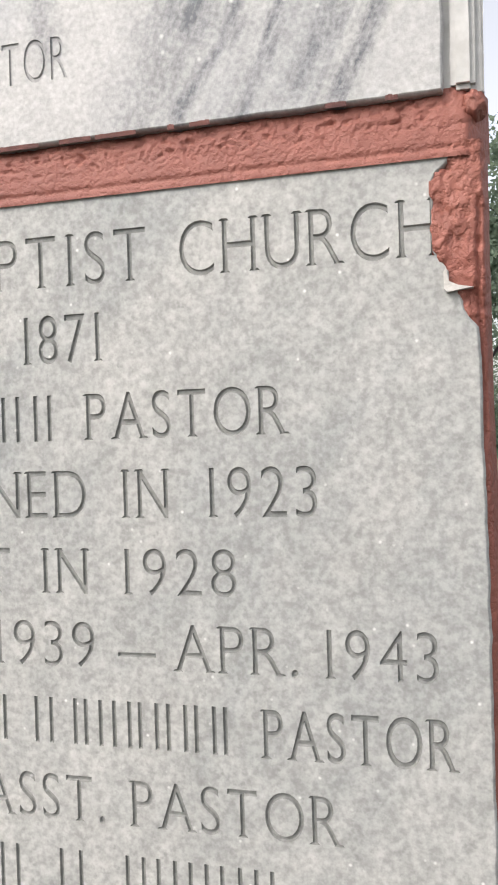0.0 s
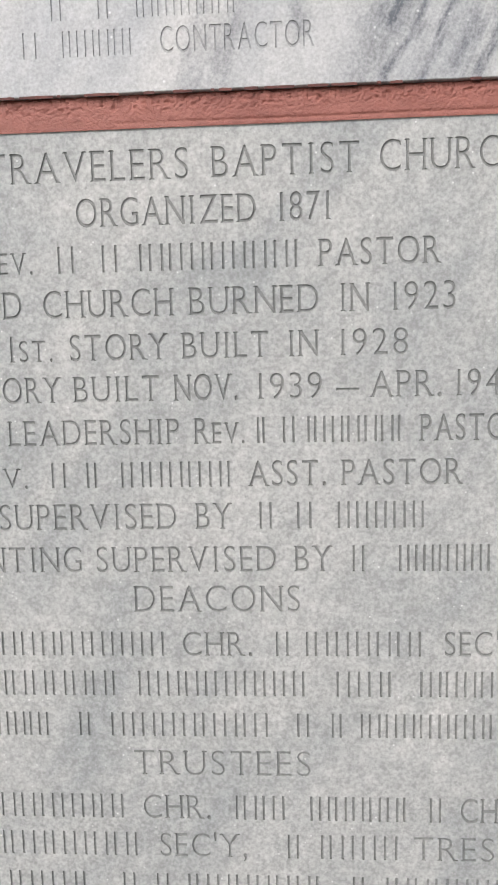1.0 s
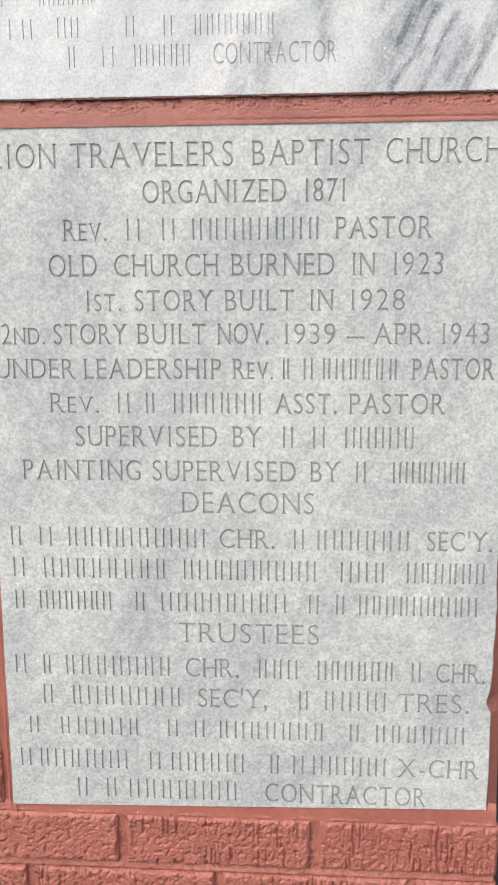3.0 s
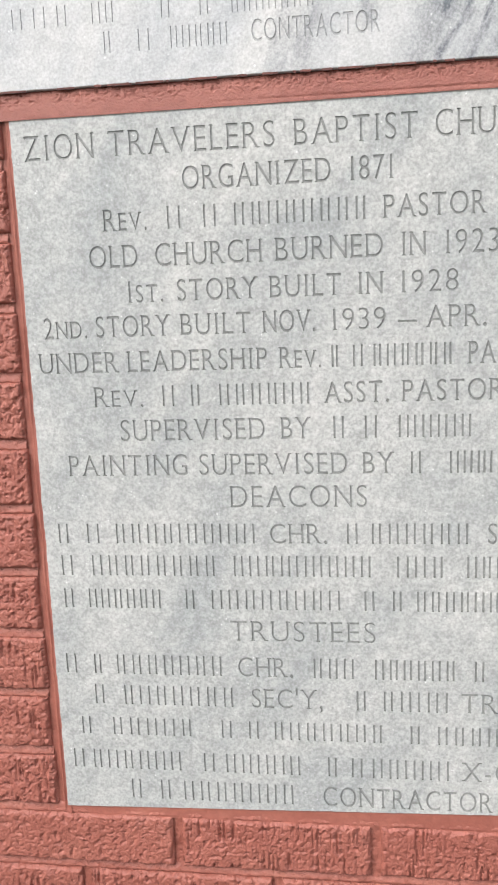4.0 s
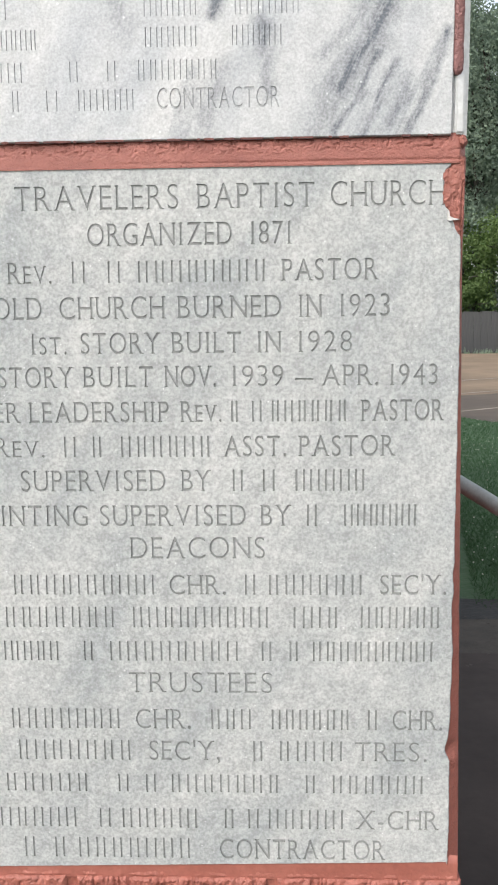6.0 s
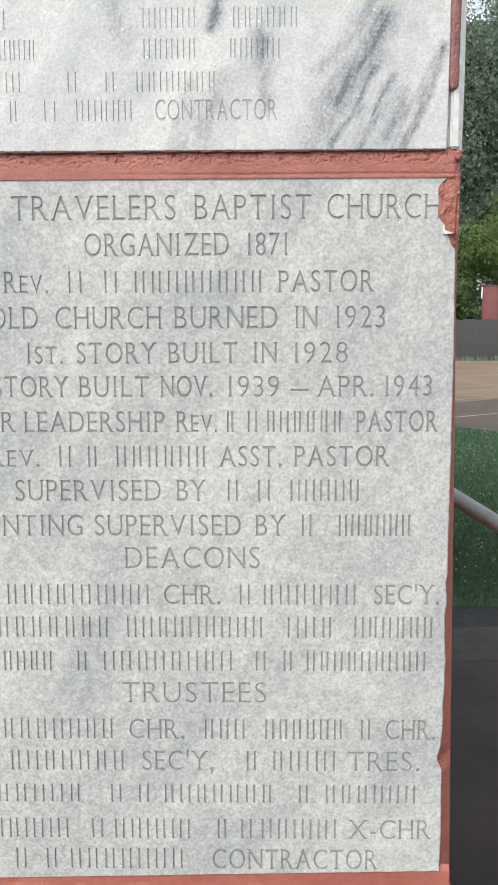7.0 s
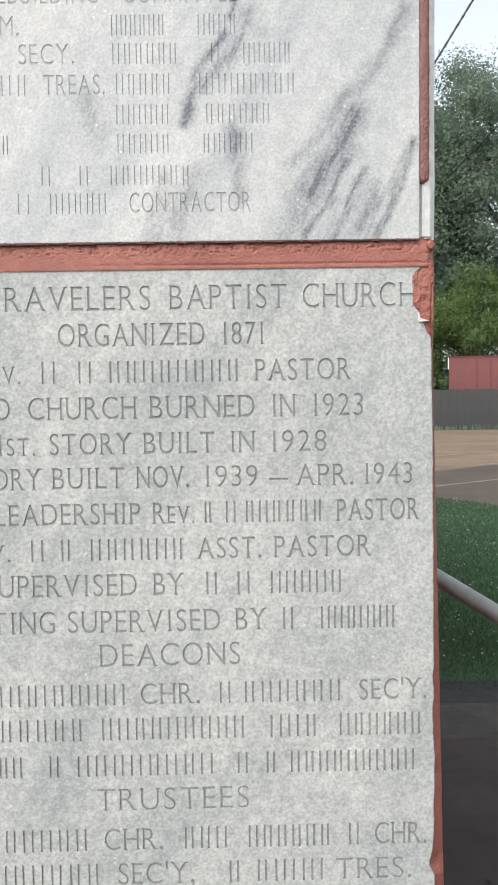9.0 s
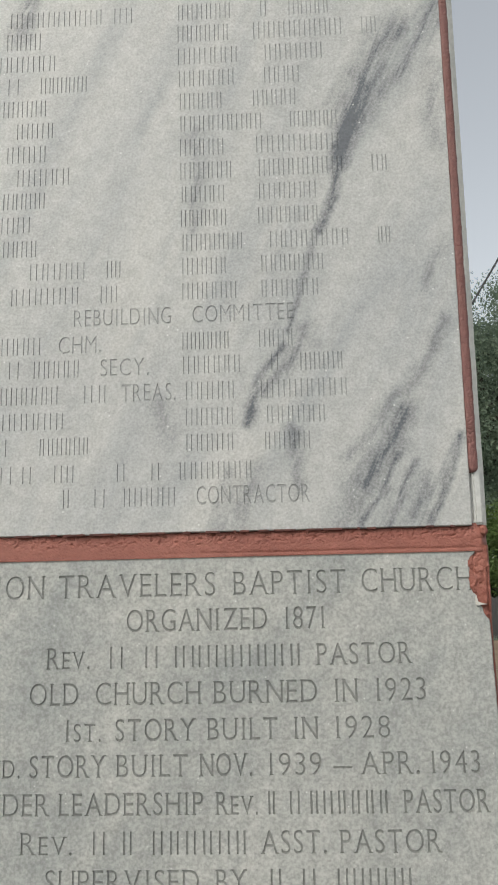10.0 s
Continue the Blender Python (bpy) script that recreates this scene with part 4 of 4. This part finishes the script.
# body of the corner behind the mortar
zs = (0.70, 0.80, 1.45, 1.583)
vs = [(x, yy, z) for z in zs for x, yy in ((0.62, FACE + 0.016), (corner_x(z) - 0.0015, FACE + 0.016), (corner_x(z) - 0.0015, FACE + 0.135), (0.62, FACE + 0.135))]
fs = [(4 * k + i, 4 * k + (i + 1) % 4, 4 * k + 4 + (i + 1) % 4, 4 * k + 4 + i) for k in range(3) for i in range(4)] + [(3, 2, 1, 0), (12, 13, 14, 15)]
mesh_object("mortar_return", vs, fs, MORTAR, wall)
fill = box(bmesh.new(), (0.684, FACE + 0.0035, 1.5845), (0.700, FACE + 0.07, MARBLE_T - 0.01))
part("seam_filler", fill, SLAB_EDGE, wall, "grey filler deep in the seam between tablets")


def strip_grid():
    vs, fs = [], []
    for j in range(330):
        z = 1.640 + 0.775 * j / 329
        half = 0.0056 + 0.0009 * rough(2.0, z, 30) + 0.0005 * rough(3.0, z, 110) - (0.002 if j < 2 else 0)
        c = 0.6925 + 0.003 * (z - 1.58) / 0.62
        for i in range(9):
            x = c + half * (i / 4 - 1)
            vs.append((x, MARBLE_Y - 0.0012 + 0.0011 * rough(x, z, 70, 1.0) + 0.0009 * rough(x, z, 190, 6.0) + 0.004 * abs(i / 4 - 1) ** 4 + (0.004 if j < 1 else 0), z))
    fs = [(j * 9 + i, j * 9 + i + 1, (j + 1) * 9 + i + 1, (j + 1) * 9 + i) for j in range(329) for i in range(8)]
    return mesh_object("mortar_seam", vs, fs, SEAM_MORTAR, wall, "dull red painted mortar seam beside the marble", True)


strip_grid()
# plain mortar to the left of and below the stone
def strip_y(x, z):
    """Trowelled strip beside the stone: sunk by the brick ends, a thin ridge and a groove along the stone."""
    up = min(1.0, max(0.0, (x - 0.1360 - 0.0020 * rough(1.0, z, 20)) / 0.003))
    groove = 0.0030 * math.exp(-((x - 0.1404 - 0.0008 * rough(2.0, z, 12)) / 0.0007) ** 2)
    return FACE + 0.0048 - 0.0042 * up * up * (3 - 2 * up) + groove + 0.0009 * rough(x, z, 45, 9.0) + 0.0022 * max(0.0, rough(x, z, 26, 4.0) - 0.15)


relief("mortar_strip", 0.126, STONE_L + 0.003, 0.775, 1.560, 0.0011, strip_y, "smooth red painted mortar strip beside the stone", SMOOTH_MORTAR)
relief("mortar_strip", STONE_L - 0.02, 0.712, 0.775, 0.8045, 0.003, lambda x, z: FACE + 0.0018 + 0.004 * min(1.0, max(0.0, (z - stone_bottom(x)) / 0.003)) + 0.0006 * rough(x, z, 40, 9.5) + 0.0015 * math.exp(-((z - 0.783) / 0.0012) ** 2), "smooth red painted mortar strip below the stone", SMOOTH_MORTAR)
# bare plaster where the paint broke off
vs = [(x, 0, z) for x, z in ((0.6855, 1.5085), (0.6866, 1.5105), (0.6876, 1.5045), (0.6915, 1.5027), (0.6975, 1.5015), (0.6915, 1.5008), (0.6868, 1.5000), (0.6855, 1.5015))]
n = len(vs)
vs = [(x, FACE - 0.0028 + 0.0004 * rough(x, z, 200), z) for x, _, z in vs] + [(x, FACE + 0.006, z) for x, _, z in vs]
fs = [tuple(range(n))[::-1]] + [(i, (i + 1) % n, n + (i + 1) % n, n + i) for i in range(n)]
mesh_object("plaster_break", vs, fs, PLASTER, wall, "bare white plaster where paint broke off")

# smears and flakes of old paint along the marble's lower edge
smear_rng = random.Random(3)
vs, fs = [], []
for i in range(46):
    c, wide, tall = smear_rng.uniform(0.10, 0.685), smear_rng.uniform(0.002, 0.012) * smear_rng.choice((0.6, 1, 2.2)), smear_rng.uniform(0.0001, 0.0008)
    n0, steps = len(vs), 6
    for k in range(steps + 1):
        x, swell = c + wide * (k / steps - 0.5), math.sin(math.pi * k / steps) ** 0.6
        for z, yy in ((MARBLE_B - 0.0022, MARBLE_Y - 0.0002), (MARBLE_B - 0.0004 + tall * swell * smear_rng.uniform(0.5, 1.0), MARBLE_Y - 0.0005)):
            vs.append((x, yy, z))
    fs += [(n0 + 2 * k, n0 + 2 * k + 2, n0 + 2 * k + 3, n0 + 2 * k + 1) for k in range(steps)]
tagged(mesh_object("paint_smears", vs, fs, OLD_PAINT, wall), "dark red paint smears under the marble", kind="stuff")

# ---------------------------------------------------------------- bricks
COURSE, LONG, JOINT = 0.0733, 0.2295, 0.011
BED = 0.7765           # top of the course right under the stone
BRICKS = {}


def brick_mesh(length, height, kind):
    """One brick facing -y, its front a little uneven, its arrises worn."""
    key = (round(length, 3), round(height, 3), kind)
    if key not in BRICKS:
        r = random.Random(hash(key) % 9973 + kind)
        nx = 5
        xs = [-length / 2 + length * i / nx for i in range(nx + 1)]
        vs, fs = [], []
        for row, (z, yy, pull) in enumerate(((-height / 2, 0.006, 0.0), (-height / 2 + 0.004, 0.0, 1.0), (height / 2 - 0.004, 0.0, 1.0), (height / 2, 0.006, 0.0))):
            for i, x in enumerate(xs):
                end = i in (0, nx)
                vs.append((x * (1 - 0.006 * (r.random() if end else 0)), yy + (0.003 if end else 0) + 0.0012 * r.random(), z + 0.0014 * r.gauss(0, 1) * (0.4 + pull * 0.3)))
        w = nx + 1
        for row in range(3):
            for i in range(nx):
                fs.append((row * w + i, row * w + i + 1, (row + 1) * w + i + 1, (row + 1) * w + i))
        ring = list(range(w)) + [2 * w - 1, 3 * w - 1] + list(range(4 * w - 1, 3 * w - 1, -1)) + [2 * w, w]
        b0 = len(vs)
        vs += [(vs[i][0], 0.07, vs[i][2]) for i in ring]
        fs += [(ring[(k + 1) % len(ring)], ring[k], b0 + k, b0 + (k + 1) % len(ring)) for k in range(len(ring))]
        me = bpy.data.meshes.new("brick")
        me.from_pydata(vs, [], fs)
        me.materials.append(BRICK)
        BRICKS[key] = me
    return BRICKS[key]


def rough_brick(length, height, seed):
    """A brick close to the tablets: pitted face, upright wire cuts on some, chipped arrises."""
    nx, nz = max(6, int(length / 0.0011)), int(height / 0.0011)
    cut_here = 1.0 if seed % 3 else 0.25
    vs, fs, o = [], [], seed * 3.7
    for j in range(nz + 1):
        for i in range(nx + 1):
            x, z = length * (i / nx - 0.5), height * (j / nz - 0.5)
            p = Vector((x, o, z))
            edge = min(length / 2 - abs(x), height / 2 - abs(z)) + 0.0022 * noise.noise(p * 70)
            y = 0.0042 * max(0.0, 1.0 - max(edge, 0.0) / 0.004) ** 2
            y += min(0.0032, (0.007 + 0.0006 * (seed % 8)) * max(0.0, 0.5 * noise.fractal(p * 165, 0.7, 2.1, 3) - 0.05))
            cut = noise.noise(Vector((x * 400, o, z * 26)))
            where = min(1.0, max(0.0, 0.5 + 3.0 * noise.noise(Vector((x * 22, o + 9, z * 30)))))
            y += 0.0032 * cut_here * where * min(1.0, max(0.0, (cut - 0.22) / 0.18))
            y += 0.0006 * noise.noise(p * 420) + 0.0010 * noise.noise(p * 28)
            wave = 0.0012 * noise.noise(Vector((x * 45, o, 5.0 if z > 0 else 2.0)))
            vs.append((x, min(y, 0.0052), z + wave * abs(2 * z / height)))
    w = nx + 1
    fs = [(j * w + i, j * w + i + 1, (j + 1) * w + i + 1, (j + 1) * w + i) for j in range(nz) for i in range(nx)]
    ring = list(range(w)) + [j * w + nx for j in range(1, nz + 1)] + [nz * w + i for i in range(nx - 1, -1, -1)] + [j * w for j in range(nz - 1, 0, -1)]
    b0 = len(vs)
    vs += [(vs[i][0], 0.07, vs[i][2]) for i in ring]
    fs += [(ring[(k + 1) % len(ring)], ring[k], b0 + k, b0 + (k + 1) % len(ring)) for k in range(len(ring))]
    me = bpy.data.meshes.new("brick")
    me.from_pydata(vs, [], fs)
    me.materials.append(BRICK)
    me.polygons.foreach_set("use_smooth", [True] * len(me.polygons))
    return me


brick_rng = random.Random(11)
far = []
for course in range(-11, 27):
    z1 = BED + COURSE * (course + 1)
    z0 = z1 - COURSE + JOINT
    x = 0.2735 - 8 * LONG - (0.0 if course % 2 else LONG / 2)
    while x < CORNER:
        a, b = x + JOINT / 2, x + LONG - JOINT / 2
        x += LONG
        lim = CORNER
        if z1 > 0.79 and z0 < 1.558:
            lim = 0.1285 + 0.005 * brick_rng.random()
        elif z1 > 1.55:
            lim = 0.076
        b, a = min(b, lim), max(a, WALL_L)
        if b - a < 0.03:
            continue
        if a < -0.75:
            far.append((a, b, z0, z1))
            continue
        kind = brick_rng.randrange(3)
        close = b > 0.0 and 0.60 < z0 < 1.6
        ob = new("brick", rough_brick(b - a, z1 - z0, brick_rng.randrange(1, 90)) if close else brick_mesh(b - a, z1 - z0, kind))
        ob.parent = wall
        ob.location = ((a + b) / 2, FACE - 0.0022 + brick_rng.gauss(0, 0.0006), (z0 + z1) / 2)


def bed_y(x, z):
    """Struck joints: sunk under the brick above, nearly flush on the brick below."""
    u = min(1.0, ((z - BED) % COURSE) / JOINT)
    return FACE + 0.0014 + 0.0034 * u ** 1.5 + 0.0016 * rough(x, z, 70, 7.0) + 0.0008 * rough(x, z, 220, 17.0)


# bed of mortar behind the bricks
relief("mortar_bed", 0.0, 0.712, 0.60, 0.79, 0.0018, bed_y, "", MORTAR)
relief("mortar_bed", 0.0, 0.130, 0.786, 1.60, 0.0018, bed_y, "", MORTAR)
vs = []
fs = []
for x0, x1, z0, z1 in ((WALL_L, 0.0, -0.05, WALL_TOP), (0.0, CORNER - 0.004, -0.05, 0.60), (0.0, 0.092, 1.60, WALL_TOP), (0.092, CORNER - 0.02, 2.42, WALL_TOP)):
    n0 = len(vs)
    vs += [(x0, FACE + 0.0045, z0), (x1, FACE + 0.0045, z0), (x1, FACE + 0.0045, z1), (x0, FACE + 0.0045, z1)]
    vs += [(x0, FACE + 0.075, z0), (x1, FACE + 0.075, z0), (x1, FACE + 0.075, z1), (x0, FACE + 0.075, z1)]
    fs += [tuple(n0 + i for i in f) for f in ((0, 1, 2, 3), (1, 5, 6, 2), (0, 3, 7, 4), (3, 2, 6, 7), (0, 4, 5, 1))]
mesh_object("mortar_bed", vs, fs, MORTAR, wall)
# bricks far from the tablets, and those of the side wall
vs, fs = [], []
for a, b, z0, z1 in far:
    n0 = len(vs)
    vs += [(a, FACE, z0), (b, FACE, z0), (b, FACE, z1), (a, FACE, z1), (a, FACE + 0.07, z0), (b, FACE + 0.07, z0), (b, FACE + 0.07, z1), (a, FACE + 0.07, z1)]
    fs += [tuple(n0 + i for i in f) for f in ((0, 1, 2, 3), (1, 5, 6, 2), (0, 3, 7, 4), (3, 2, 6, 7), (0, 4, 5, 1))]
for course in range(-12, 29):
    z0, z1 = BED + COURSE * course + JOINT, BED + COURSE * (course + 1)
    yy = FACE + 0.012 + (0 if course % 2 else -LONG / 2)
    while yy < SIDE_END:
        a, b = max(FACE + 0.012, yy), min(SIDE_END, yy + LONG - JOINT)
        yy += LONG
        if z1 > 0.80 and a < FACE + 0.64:
            a = max(a, FACE + 0.64 if z0 > 1.55 else FACE + 0.12)
        if b - a < 0.02:
            continue
        n0, x0, x1 = len(vs), CORNER - 0.06, CORNER - (0.016 if z0 > 1.35 else 0.0)
        vs += [(x1, a, z0), (x1, b, z0), (x1, b, z1), (x1, a, z1), (x0, a, z0), (x0, b, z0), (x0, b, z1), (x0, a, z1)]
        fs += [tuple(n0 + i for i in f) for f in ((0, 1, 2, 3), (1, 5, 6, 2), (0, 3, 7, 4), (3, 2, 6, 7), (0, 4, 5, 1))]
bed = bmesh.new()
box(bed, (CORNER - 0.075, FACE + 0.08, -0.05), (CORNER - 0.005, SIDE_END, 1.33))
box(bed, (CORNER - 0.075, FACE + 0.08, 1.33), (CORNER - 0.021, FACE + 0.64, 1.58))
box(bed, (CORNER - 0.075, FACE + 0.64, 1.33), (CORNER - 0.021, SIDE_END, WALL_TOP))
part("mortar_bed", bed, MORTAR, wall)
tagged(mesh_object("bricks_beyond", vs, fs, BRICK, wall), "red painted bricks further along the wall", kind="stuff")
